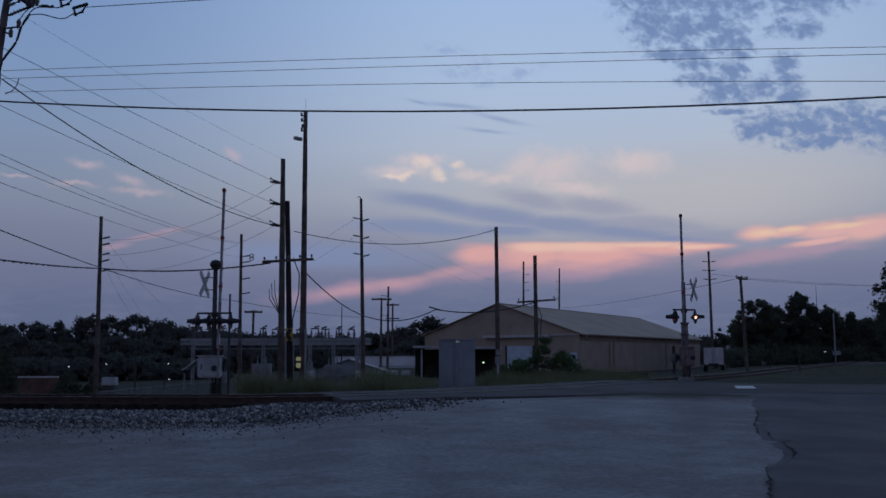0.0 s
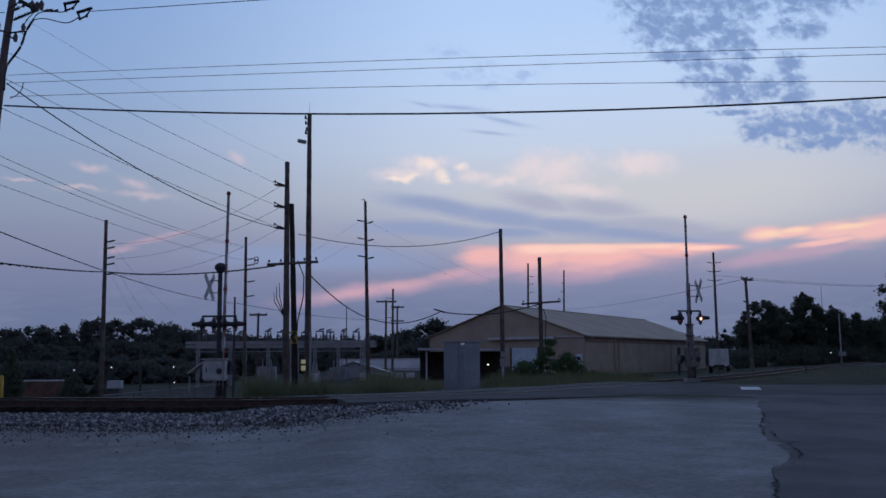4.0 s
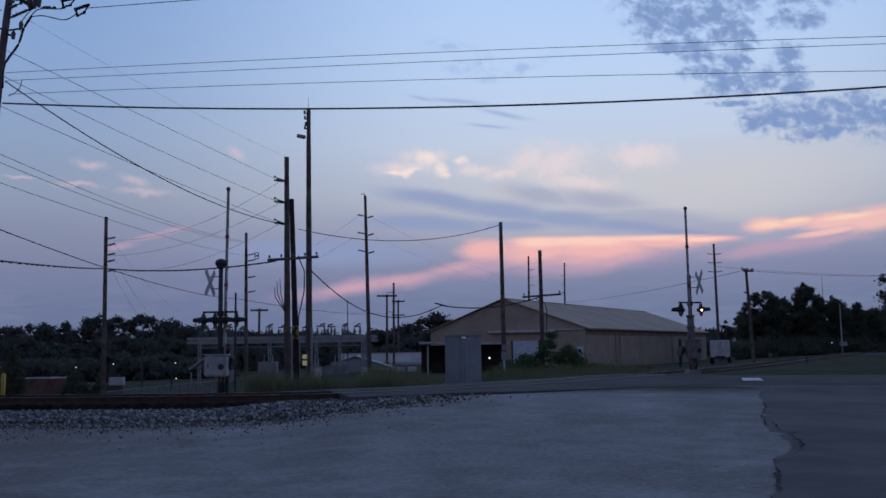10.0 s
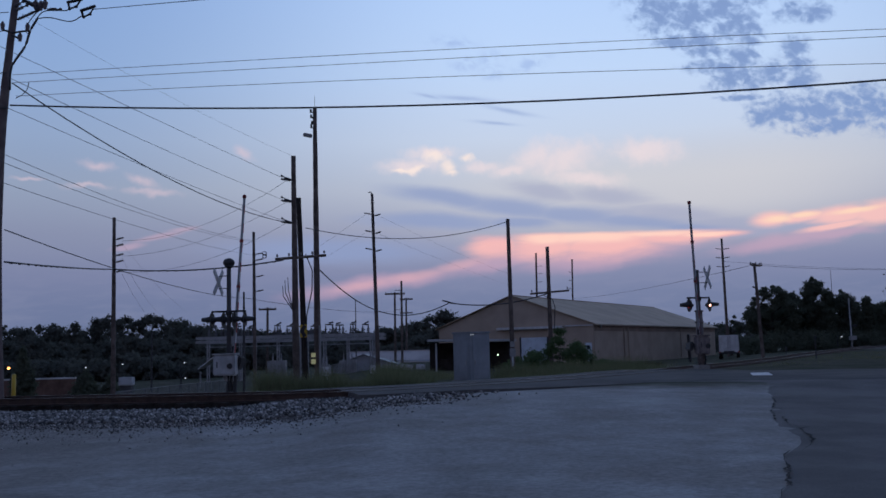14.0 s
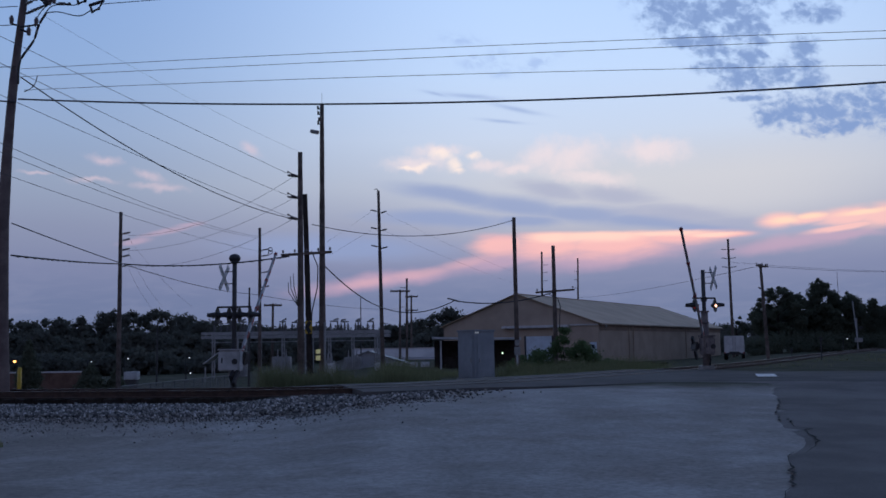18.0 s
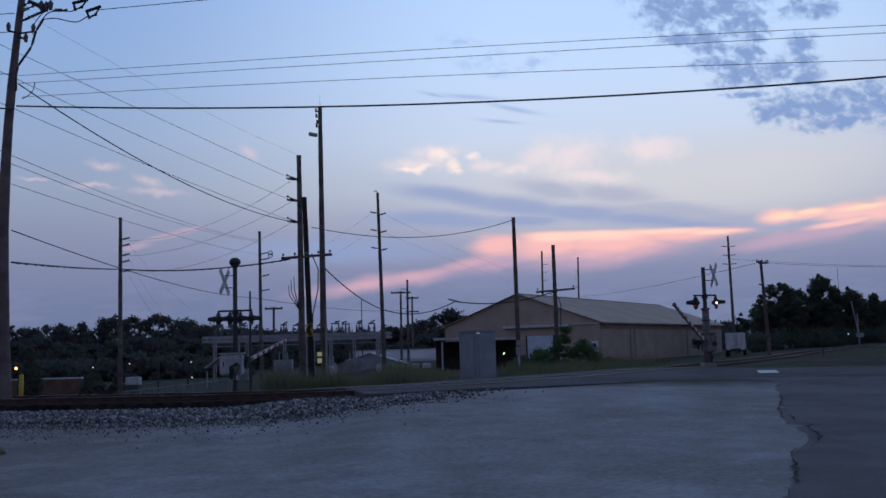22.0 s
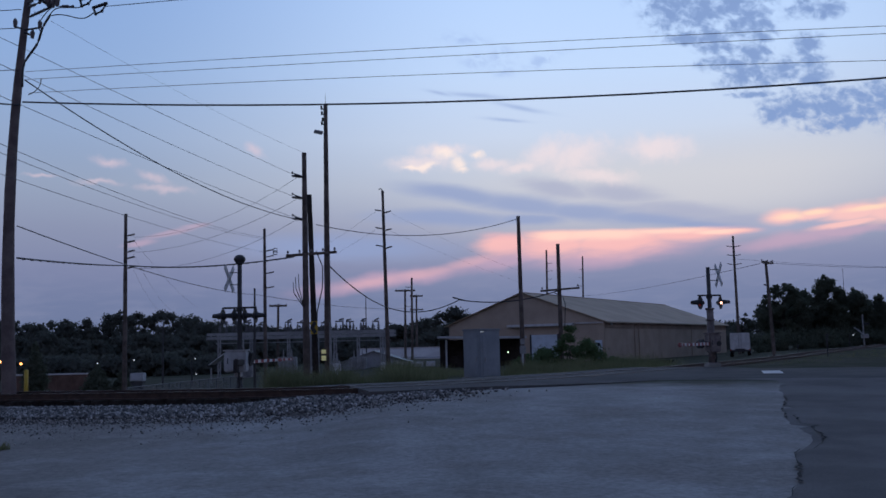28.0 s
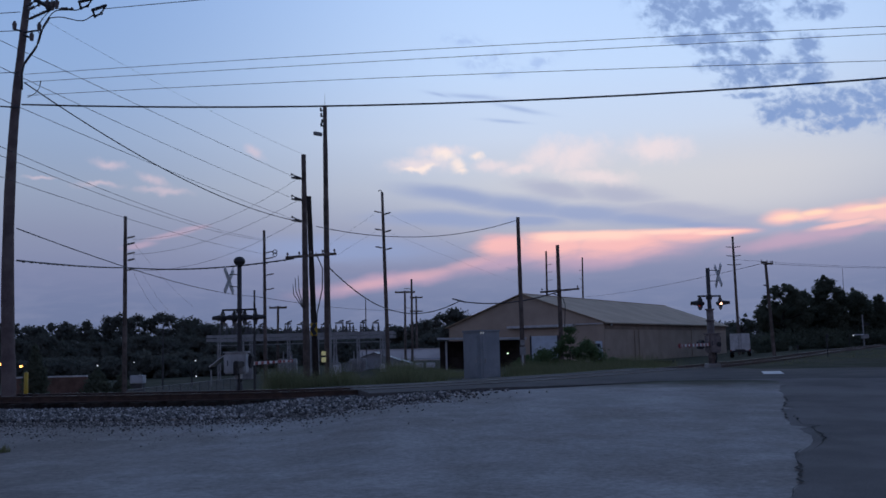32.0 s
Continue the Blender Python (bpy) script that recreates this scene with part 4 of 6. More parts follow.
    b = pole((28.1, 190), (28.52, 190, 19.15), 0.2, 0.15, "far transmission pole with three side arms", group="far transmission poles")
    for z in (16.4, 14.7, 13.0):
        post_insulator(b, z, (-1, 0), 0.6)
    r = pole((36.07, 115), (36.0, 115, 14.34), 0.2, 0.13, "transmission pole with arms on both sides", group="far transmission poles")
    for z in (13.0, 11.9, 10.8):
        post_insulator(r, z, (-1, 0), 0.75)
        post_insulator(r, z, (1, 0), 0.75)
    t = pole((26.63, 76), (26.36, 76, 7.92), 0.15, 0.11, "leaning wooden pole with a tee crossarm by the rails")
    crossarm(t, 7.75, (1, 0.5), 1.3, 3, drop=-0.05)
    crossarm(t, 7.7, (1, 0.55), 0.9, 2)
    post_insulator(t, 5.9, (-1, 0), 0.2)
    for x, y, z, w in ((-5.94, 140, 10.17, 3.0), (-4.74, 135, 11.49, 0), (-4.85, 160, 10.4, 2.2), (-21.1, 118, 7.3, 2.2)):
        p = pole((x, y), (x + 0.1, y, z), 0.19, 0.14, "distant wooden pole beyond the substation", group="distant poles")
        if w:
            crossarm(p, z - 0.25, (1, 0.1), w, 4, thick=0.2)
            if x > -5:
                crossarm(p, z - 2.6, (1, 0.1), w, 4, thick=0.16)
        else:
            for k, zz in enumerate((z - 1.4, z - 2.8, z - 4.2)):
                post_insulator(p, zz, (1 if k % 2 else -1, 0), 0.9)
    for x, y, z in ((-43.5, 100, 3.2), (-27.1, 90, 4.4), (-12.4, 61, 5.6), (-12.6, 150, 9.8), (128.7, 300, 23.6)):
        pole((x, y), (x, y, z), 0.1, 0.06, "thin grey post standing beyond the rails", DARKPAINT, "thin posts", "thin_post")


def near_fittings(th):
    """Insulators, fuse cut-outs and cable ends on the near pole; places in the pole's space, heights in the world."""
    def at(x, z, y=-0.3):
        return Vector((x, y, z - th.location.z))

    def dead_end(a, b, sheds=5):
        bm = B()
        rod(bm, a, b, 0.022, n=6)
        for k in range(sheds):
            q = a + (b - a) * (0.25 + 0.13 * k)
            d = (b - a).normalized() * 0.018
            rod(bm, q - d, q + d, 0.055, 0.05, 8)
        ball(bm, b, 0.05)
        part("dead_end_insulator", bm, PORCELAIN, th, "dark dead-end insulator string")

    def cutout(c, tilt):
        bm = B()
        m = Matrix.Translation(c) @ Matrix.Rotation(radians(tilt), 4, "Y")
        corners = [m @ Vector(q) for q in ((-0.17, 0, 0.08), (0.24, 0, 0.11), (0.06, 0, -0.09), (-0.15, 0, -0.13))]
        for a, b, r in zip(corners, corners[1:] + corners[:1], (0.05, 0.025, 0.03, 0.035)):
            rod(bm, a, b, r, n=8)
        for q in corners:
            ball(bm, q, 0.05, n=8)
        part("fuse_cutout", bm, BLACK, th, "dark porcelain fuse cut-out")

    cutout(at(2.15, 12.22), -8)
    cutout(at(2.56, 11.97), -14)
    # slanting bracket with a cluster of insulators
    bm = B()
    rod(bm, at(0.46, 11.77), at(1.12, 12.07), 0.035, n=8)
    part("bracket", bm, BLACK, th)
    for x, z in ((1.0, 12.2), (1.15, 12.16), (1.28, 12.2)):
        bm = B()
        rod(bm, at(x, z - 0.12), at(x, z + 0.1), 0.05, 0.085, 10)
        rod(bm, at(x, z + 0.1), at(x, z + 0.18), 0.06, 0.03, 10)
        part("pin_insulator", bm, PORCELAIN, th)
    dead_end(at(0.38, 11.74), at(1.05, 12.04))
    dead_end(at(0.35, 12.04), at(0.74, 12.21), 4)
    dead_end(at(0.33, 12.17), at(0.62, 12.33), 4)
    bm = B()
    rod(bm, at(0.62, 12.38), at(1.13, 12.1), 0.055, 0.07, 8)
    rod(bm, at(1.0, 12.05), at(1.18, 12.14), 0.09, 0.06, 8)
    part("strain_clamp", bm, BLACK, th)
    dead_end(at(1.35, 12.07), at(1.75, 12.06), 4)
    # right and left pins
    bm = B()
    rod(bm, at(0.3, 11.36), at(0.78, 11.42), 0.03, n=8)
    rod(bm, at(0.3, 11.28), at(0.55, 11.18), 0.03, n=8)
    part("bracket", bm, BLACK, th)
    for x, z in ((0.77, 11.5), (0.55, 11.2), (0.02, 11.56)):
        bm = B()
        rod(bm, at(x, z - 0.1), at(x, z + 0.08), 0.05, 0.07, 10)
        rod(bm, at(x, z + 0.08), at(x, z + 0.16), 0.06, 0.03, 10)
        part("pin_insulator", bm, PORCELAIN, th)
    bm = B()
    rod(bm, at(0.25, 11.4), at(0.02, 11.46), 0.03, n=8)
    part("bracket", bm, BLACK, th)
    # one thick cable up the pole, parting into three leads
    def lead(points, r):
        sweep("cable_lead", [tuple(v) for v in spline([tuple(at(*q)) for q in points], 6)], r, BLACK, th)
    lead([(0.28, 9.6), (0.32, 10.3), (0.7, 10.92), (0.85, 11.41), (1.06, 11.79)], 0.035)
    lead([(1.06, 11.79), (1.44, 11.81), (2.05, 11.68), (2.42, 11.86)], 0.016)
    lead([(0.95, 11.65), (1.26, 12.01), (1.9, 12.02), (2.03, 12.1)], 0.016)
    lead([(0.8, 11.3), (0.72, 11.45), (0.85, 11.75), (1.05, 12.0)], 0.014)
    lead([(0.85, 9.85), (0.8, 9.62), (0.66, 9.45), (0.47, 9.35)], 0.013)
    for k, (z, zz) in enumerate(((12.08, 11.1), (11.5, 10.6), (10.2, 9.4), (9.1, 8.9))):
        sweep("stub_wire", [at(0.1, z, -0.1), at(-3.0, zz, -2.2)], 0.012 if k < 3 else 0.024, WIRE, th)


def wires():
    def run(a, b, sag, r, label, past=0.0):
        a, b = Vector(a), Vector(b)
        wire(a, b, sag, r, label, reach=1 + past)
    top = "bare conductor slung from the near pole over the street"
    run((-12.3, 27.0, 9.97), (10.88, 22.0, 9.09), -0.07, 0.008, top, 0.8)
    run((-12.29, 27.0, 9.73), (10.87, 22.0, 8.9), -0.03, 0.008, top, 0.8)
    run((-12.2, 27.0, 9.32), (10.82, 22.0, 8.23), -0.09, 0.008, top, 0.8)
    run((-12.36, 27.0, 9.05), (10.79, 22.0, 7.8), 0.32, 0.026, "thick black cable slung from the near pole over the street", 0.8)
    run((-10.05, 27.2, 12.0), (-6.75, 25.9, 11.7), 0.0, 0.012, top, 3.0)
    thin = "thin conductor between wooden poles"
    for a, b, sag in (((-12.54, 24.0, 10.45), (-7.64, 48.0, 10.6), 0.02), ((-12.52, 24.0, 9.73), (-7.65, 48.0, 9.47), 0.14),
                      ((-12.49, 24.0, 8.83), (-7.65, 48.0, 8.37), 0.12), ((-12.45, 24.0, 7.54), (-13.3, 70.0, 10.01), 0.47), ((-12.44, 24.0, 7.27), (-13.3, 70.0, 9.93), 0.46),
                      ((-12.42, 24.0, 6.65), (-13.3, 70.0, 8.9), 0.29), ((-19.05, 57.0, 8.66), (-7.52, 48.0, 10.51), 0.79), ((-19.04, 57.0, 7.72), (-7.53, 48.0, 9.37), 0.61),
                      ((-19.03, 57.0, 6.74), (-7.6, 48.0, 8.25), 0.74)):
        wire(a, b, sag, 0.009, thin)
    wire((-12.09, 27.0, 11.83), (-7.22, 48.0, 11.82), 0.2, 0.004, thin)
    wire((-12.31, 27.0, 9.72), (-7.6, 48.0, 8.31), 0.63, 0.02, "sagging black service cable between poles")
    wire((-12.43, 27.0, 5.35), (-14.04, 70.0, 5.71), 0.42, 0.018, "sagging black service cable between poles")
    wire((-14.04, 70.0, 5.71), (-5.79, 140.0, 7.29), 0.43, 0.02, "sagging black service cable between poles")
    bundle = "lashed bundle of dark telephone cable between poles"
    lashed = ((-12.41, 27.0, 4.41), (-19.52, 57.0, 6.93), 0.06, 0.028, 26), ((-19.52, 57.0, 6.93), (-7.4, 46.0, 6.14), 0.28, 0.038, 22)
    for a, b, sag, r, clips in lashed:
        cable = wire(a, b, sag, r, bundle)
        for k in range(1, clips):
            t = k / clips + 0.008 * math.sin(k * 5.1)
            p = Vector(a).lerp(Vector(b), t) - Vector((0, 0, 4 * sag * t * (1 - t)))
            bm = B()
            box(bm, p + Vector((0, 0, -0.01)), (0.09, 0.09, r * 2.2), None, 0.01)
            part("lashing_clip", bm, WIRE, cable)
    slack = "slack black cable toward the warehouse"
    wire((-6.22, 50.0, 6.09), (-4.16, 70.0, 4.51), 0.34, 0.035, slack)
    wire((-4.16, 70.0, 4.51), (1.08, 66.0, 4.8), 0.56, 0.035, slack)
    wire((1.08, 66.0, 4.8), (7.81, 63.0, 5.15), 0.43, 0.04, slack)
    wire((0.6, 66.0, 4.98), (1.5, 66.0, 4.72), 0.0, 0.05, "short splice sleeve on a slack cable")
    wire((-6.54, 48.0, 7.99), (4.57, 57.0, 9.26), 0.78, 0.02, "sagging service cable between poles")
    faint = "very thin distant wire"
    for a, b, sag in (((-5.03, 70.0, 11.81), (-9.7, 80.0, 10.65), 0.0), ((-5.05, 70.0, 10.43), (-9.22, 80.0, 9.65), 0.0), ((-3.88, 70.0, 11.65), (9.85, 120.0, 10.96), 0.22),
                      ((-3.9, 70.0, 10.27), (9.81, 120.0, 9.5), 0.14), ((-19.05, 57.0, 8.49), (-25.1, 95.0, 5.98), 0.38), ((-19.04, 57.0, 7.61), (-26.82, 95.0, 5.16), 0.76),
                      ((-19.03, 57.0, 6.64), (-27.97, 95.0, 4.9), 0.59)):
        wire(a, b, sag, 0.006, faint)
    wire((28.22, 190.0, 11.06), (25.88, 76.0, 7.7), 0.47, 0.02, faint)
    wire((26.81, 76.0, 7.72), (54.0, 99.8, 8.9), 0.25, 0.015, faint)
    wire((36.0, 115.0, 11.5), (90.0, 140.0, 12.0), 0.8, 0.015, faint)


poles()
wires()


# ---- crossing signals ----
def lamp_unit(parent, x, z, facing, lens, turn=0.0, y=0.0):
    """One flashing-light head: round black background, hood and lens; facing is along +x or -x of the signal."""
    m = Matrix.Translation((x, y, z)) @ Matrix.Rotation(radians(turn), 4, "Z")
    bm = B()
    rod(bm, (-0.02 * facing, 0, 0), (0, 0, 0), 0.27, n=24)
    rod(bm, (-0.17 * facing, 0, 0), (-0.02 * facing, 0, 0), 0.06, 0.15, 16)
    bm.transform(m)
    head = part("lamp_head", bm, BLACK, parent, "black lamp head with round background")
    bm = B()
    n = 20
    for k in range(n):
        a0, a1 = math.pi * (-0.2 + 1.4 * k / n), math.pi * (-0.2 + 1.4 * (k + 1) / n)
        p = [(d * facing, 0.13 * math.cos(a) * s, 0.13 * math.sin(a) * s) for d, a, s in ((0, a0, 1), (0, a1, 1), (0.36, a1, 0.6), (0.36, a0, 0.6))]
        bm.faces.new([bm.verts.new(q) for q in p])
    bmesh.ops.remove_doubles(bm, verts=bm.verts, dist=0.001)
    bmesh.ops.solidify(bm, geom=bm.faces[:], thickness=0.012)
    bm.transform(m)
    part("hood", bm, BLACK, head)
    bm = B()
    if lens is LIT_LENS:
        ball(bm, (x - 0.07, y - 0.17, z - 0.02), 0.05, (1, 0.4, 1), 16)
    else:
        ball(bm, (0.015 * facing, 0, 0), 0.13, (0.3, 1, 1), 16)
        bm.transform(m)
    part("lens", bm, lens, head, "dark signal lens" if lens is DARKPAINT else "red signal lens", True)


def crossing_signal(m, mast_h, bell, heads, label, buck_side, lamp_z, buck_turn, head_turn, pz, mx):
    th = empty("crossing_signal", m, label, "crossing signal", "crossing signals")
    bm = B()
    rod(bm, (0, 0, 0.1), (0, 0, mast_h), 0.085, 0.08, 14)
    rod(bm, (0, 0, 0.05), (0, 0, 0.6), 0.14, 0.1, 14)
    part("mast", bm, DARKPAINT, th, "", True)
    if not bell:
        bm = B()
        rod(bm, (0, 0, 0.2), (0, 0, 2.45), 0.155, 0.14, 14)
        for z in (0.75, 1.3, 1.95, 2.4):
            rod(bm, (0, 0, z), (0, 0, z + 0.06), 0.185, n=14)
        part("mast_sleeve", bm, WEATHERED, th, "stout weathered sleeve round the lower mast", True)
    bm = B()
    box(bm, (0, 0, 0.0), (0.5, 0.5, 0.5), None, 0.03)
    part("foundation", bm, CONCRETE, th)
    if bell:
        bm = B()
        ball(bm, (0, 0, mast_h + 0.08), 0.2, (1.05, 1.05, 0.85), 16)
        rod(bm, (0, 0, mast_h - 0.12), (0, 0, mast_h - 0.02), 0.09, 0.17, 16)
        part("bell", bm, BLACK, th, "dark round bell housing", True)
    # crossbuck
    bz = mast_h - 0.62 if bell else mast_h - 0.32
    bx = buck_side * (0.39 if bell else 0.46)
    for a in (-1, 1):
        bm = B()
        box(bm, (bx, 0, bz), (0.03, 0.2, 1.22), Matrix.Rotation(radians(buck_turn), 4, "Z") @ Matrix.Rotation(radians(45 * a), 4, "X"), 0.006)
        blade = part("crossbuck_blade", bm, WHITE, th, "white crossbuck blade")
    for dz in (-0.22, 0.22):
        bm = B()
        box(bm, (bx / 2, 0, bz + dz), (abs(bx), 0.03, 0.03), None, 0.005)
        part("bracket", bm, BLACK, th)
    # lamp arm and heads
    bm = B()
    reach = max(abs(h[0]) for h in heads)
    back = min(h[0] for h in heads)
    rod(bm, (-reach, 0, lamp_z + 0.3), (reach, 0, lamp_z + 0.3), 0.035, n=10)
    for hx, *_ in heads:
        rod(bm, (hx, 0, lamp_z), (hx, 0, lamp_z + 0.3), 0.03, n=8)
    box(bm, (0, 0, lamp_z + 0.25), (0.2, 0.2, 0.2), None, 0.03)
    part("lamp_arm", bm, BLACK, th)
    for hx, facing, lens in heads:
        lamp_unit(th, hx, lamp_z, facing, lens, head_turn - (41 if lens is LIT_LENS else 0))
    # gate machine
    w = 0.8 if bell else 0.5
    bm = B()
    box(bm, (mx, -0.3, pz - 0.02), (w, 0.45, 0.74), None, 0.05)
    box(bm, (mx, -0.3, pz + 0.37), (w + 0.05, 0.5, 0.05), None, 0.015)
    box(bm, (mx * 0.4, -0.12, pz - 0.45), (0.22, 0.3, 0.25), None, 0.02)
    machine = part("gate_machine", bm, SILVER if bell else WEATHERED, th, "grey gate machine case" if bell else "weathered grey gate machine case")
    bm = B()
    box(bm, (mx - w * 0.3, -0.54, pz), (0.03, 0.03, 0.2), None, 0.008)
    part("case_latch", bm, BLACK, machine)
    bm = B()
    rod(bm, (mx + w * 0.28, -0.52, pz - 0.05), (mx + w * 0.28, -0.56, pz - 0.05), 0.1, n=16)
    part("shaft_cover", bm, BLACK, machine)
    for k, (dx, dz) in enumerate(((0.34, 0.15), (-0.36, 0.05))):
        bm = B()
        box(bm, (mx + dx * (1.2 if bell else 1.0), 0.05, pz - 0.1 + dz), (0.16, 0.5, 0.5 - 0.14 * k), Matrix.Rotation(radians(12), 4, "Y"), 0.05)
        part("counterweight", bm, BLACK, th)
    sweep("cable", [(mx + 0.1, -0.3, pz - 0.35), (mx + 0.12, -0.35, pz - 0.6), (0.05, -0.2, 0.35), (0.1, -0.1, 0.1)], 0.035, BLACK, th)
    return th


def gate_arm(th, arm_len, pz, x, counter=False):
    """The boom, upright along its own z; it turns about its own x. Its stripes are boards of their own."""
    bm = B()
    box(bm, (0, 0, -0.05), (0.07, 0.2, 1.5), None, 0.01)
    box(bm, (0.0, 0.12, -0.75), (0.12, 0.5, 0.34), None, 0.04)
    rod(bm, (-0.09, 0, 0), (0.12, 0, 0), 0.11, n=16)
    arm = part("gate_arm", bm, BLACK, th, "red and white striped gate boom with a dark counterweight")
    arm.matrix_basis = pose(x, 0, pz)
    # a tapering grey board, with the stripes on the two faces that the traffic sees
    bm = B()
    made = bmesh.ops.create_cube(bm, size=1.0)
    for v in made["verts"]:
        top = v.co.z > 0
        v.co = ((v.co.x * 0.07 + 0.03), v.co.y * (0.08 if top else 0.14), arm_len if top else 0.4)
    part("boom_board", bm, GALV, arm, "grey boom board")
    n = 16
    for k in range(n):
        z0, z1 = 0.45 + (arm_len - 0.45) * k / n, 0.45 + (arm_len - 0.45) * (k + 1) / n
        w = 0.128 - 0.055 * k / n
        for side in (-0.008, 0.068):
            bm = B()
            box(bm, (side, 0, (z0 + z1) / 2), (0.006, w, z1 - z0 - 0.004))
            part("stripe", bm, REDPAINT if k % 2 == 0 else WHITE, arm)
    # slender counterweight bar beside the mast
    bm = B()
    box(bm, (-0.42 if counter else 0.16, 0, -0.08 if counter else -0.62), (0.1, 0.2, 1.15), None, 0.02)
    rod(bm, (-0.44 if counter else 0.0, 0, 0), (0.1 if counter else 0.18, 0, 0), 0.05, n=10)
    part("counterweight_bar", bm, BLACK, arm, "black counterweight bar")
    for z in (arm_len * 0.45, arm_len * 0.72, arm_len - 0.06):
        bm = B()
        box(bm, (0.03, 0, z), (0.1, 0.16, 0.16), None, 0.03)
        rod(bm, (-0.03, 0, z), (0.09, 0, z), 0.06, n=12)
        part("boom_lamp", bm, REDPAINT, arm, "small red boom lamp")
    return arm


def signals():
    # the road runs across the view, so the lamps face along it and are seen from the side
    z = height(-7.39, 33.7)
    pz = 1.17 - z
    left = crossing_signal(pose(-7.39, 33.7, z, 0, 0, -6), 4.8 - z, True,
                           [(-0.63, -1, DARKPAINT), (-0.2, -1, DARKPAINT), (0.2, 1, DARKPAINT), (0.6, 1, DARKPAINT)],
                           "black-masted crossing signal with bell, crossbuck and gate boom", -1, 2.82 - z, -2.5, 0.0, pz + 0.05, -0.02)
    left_arm = gate_arm(left, 6.5, pz, 0.12)
    z = height(10.8, 38.0)
    pz2 = 1.44 - z
    right = crossing_signal(pose(10.8, 38.0, z, 0, 0, 12), 4.55 - z, False,
                            [(-0.42, -1, RED_LENS), (0.5, 1, LIT_LENS)],
                            "grey-masted crossing signal with crossbuck and gate boom", 1, 3.1 - z, -11.5, -4.0, pz2 + 0.05, -0.1)
    right_arm = gate_arm(right, 5.9, pz2, -0.05, True)
    return left_arm, right_arm, pz, pz2


LEFT_ARM, RIGHT_ARM, PIVOT_L, PIVOT_R = signals()


# ---- buildings ----
def warehouse():
    """Long tan metal warehouse; x runs along the gable wall from the near corner, y down the long side."""
    wide, deep, eave, ridge = 19.06, 52.2, 4.3, 7.7
    base = -0.45
    th = empty("warehouse", Matrix.Translation((17.0, 100.0, base)) @ Matrix.Rotation(math.atan2(0.506, -0.862), 4, "Z"),
               "long tan metal-clad warehouse with a low pale gabled roof", "warehouse")
    s = -1  # the long side lies to the right of the gable's direction
    # gable wall: siding sheets side by side, in the lighter, lit tan
    n = 20
    for k in range(n):
        x0, x1 = wide * k / n, wide * (k + 1) / n
        def top(x):
            return eave + (ridge - eave) * (1 - abs(x - wide / 2) / (wide / 2))
        bm = B()
        f = [bm.verts.new(p) for p in ((x0 + 0.001, 0, -1), (x1 - 0.001, 0, -1), (x1 - 0.001, 0, top(x1)), (x0 + 0.001, 0, top(x0)))]
        face = bm.faces.new(f)
        made = bmesh.ops.extrude_face_region(bm, geom=[face])
        for v in made["geom"]:
            if isinstance(v, bmesh.types.BMVert):
                v.co.y += s * 0.15
        bmesh.ops.recalc_face_normals(bm, faces=bm.faces)
        part("siding_sheet", bm, TAN_LIT, th)
    # long side wall with its ribs, its shade put into the darker tan
    n = 17
    for k in range(n):
        bm = B()
        y0, y1 = deep * k / n, deep * (k + 1) / n
        box(bm, (0.0, s * (y0 + y1) / 2, eave / 2 - 0.5), (0.16, y1 - y0 - 0.003, eave + 1.0))
        part("siding_sheet", bm, TAN_SHADED, th)
    bm = B()
    box(bm, (wide, s * deep / 2, eave / 2 - 0.5), (0.16, deep, eave + 1.0))
    box(bm, (wide / 2, s * deep, eave / 2 - 0.5), (wide, 0.16, eave + 1.0))
    part("rear_wall", bm, TAN_SHADED, th)
    # roof sheets on both pitches
    run = math.hypot(wide / 2, ridge - eave)
    ang = math.atan2(ridge - eave, wide / 2)
    n = 18
    for side in (0, 1):
        for k in range(n):
            y0, y1 = -0.35 + (deep + 0.7) * k / n, -0.35 + (deep + 0.7) * (k + 1) / n
            bm = B()
            turn = Matrix.Rotation(-ang if side == 0 else ang, 4, "Y")
            cx = wide * (0.25 if side == 0 else 0.75) + (-0.2 if side == 0 else 0.2)
            box(bm, (cx, s * (y0 + y1) / 2, (eave + ridge) / 2 + 0.02), (run + 0.55, y1 - y0 - 0.002, 0.06), turn)
            box(bm, (cx, s * y0, (eave + ridge) / 2 + 0.06), (run + 0.55, 0.04, 0.008), turn)
            part("roof_sheet", bm, ROOF, th)
    bm = B()
    box(bm, (wide / 2, s * deep / 2, ridge + 0.1), (0.5, deep + 0.7, 0.06))
    part("ridge_cap", bm, ROOF, th)
    bm = B()
    box(bm, (-0.42, s * deep / 2, eave - 0.12), (0.16, deep + 0.6, 0.16), None, 0.02)
    part("gutter", bm, TAN_SHADED, th)
    # darker band under the eaves
    bm = B()
    box(bm, (-0.1, s * deep / 2, eave - 0.5), (0.05, deep - 0.1, 0.55))
    part("eave_band", bm, EAVE, th, "brown band under the eaves")
    # pale canopy beam over the loading door
    bm = B()
    box(bm, (7.3, -s * 0.35, 4.05), (8.0, 0.5, 0.28), None, 0.03)
    part("canopy_beam", bm, WHITE, th, "pale beam over the loading door")
    bm = B()
    box(bm, (1.6, -s * 0.1, 4.15), (3.2, 0.12, 0.14), None, 0.02)
    part("fascia", bm, WHITE, th)
    bm = B()
    box(bm, (6.95, -s * 0.06, 1.5), (3.1, 0.1, 3.0), None, 0.01)
    door = part("loading_door", bm, PALE_DOOR, th, "pale roll-up loading door")
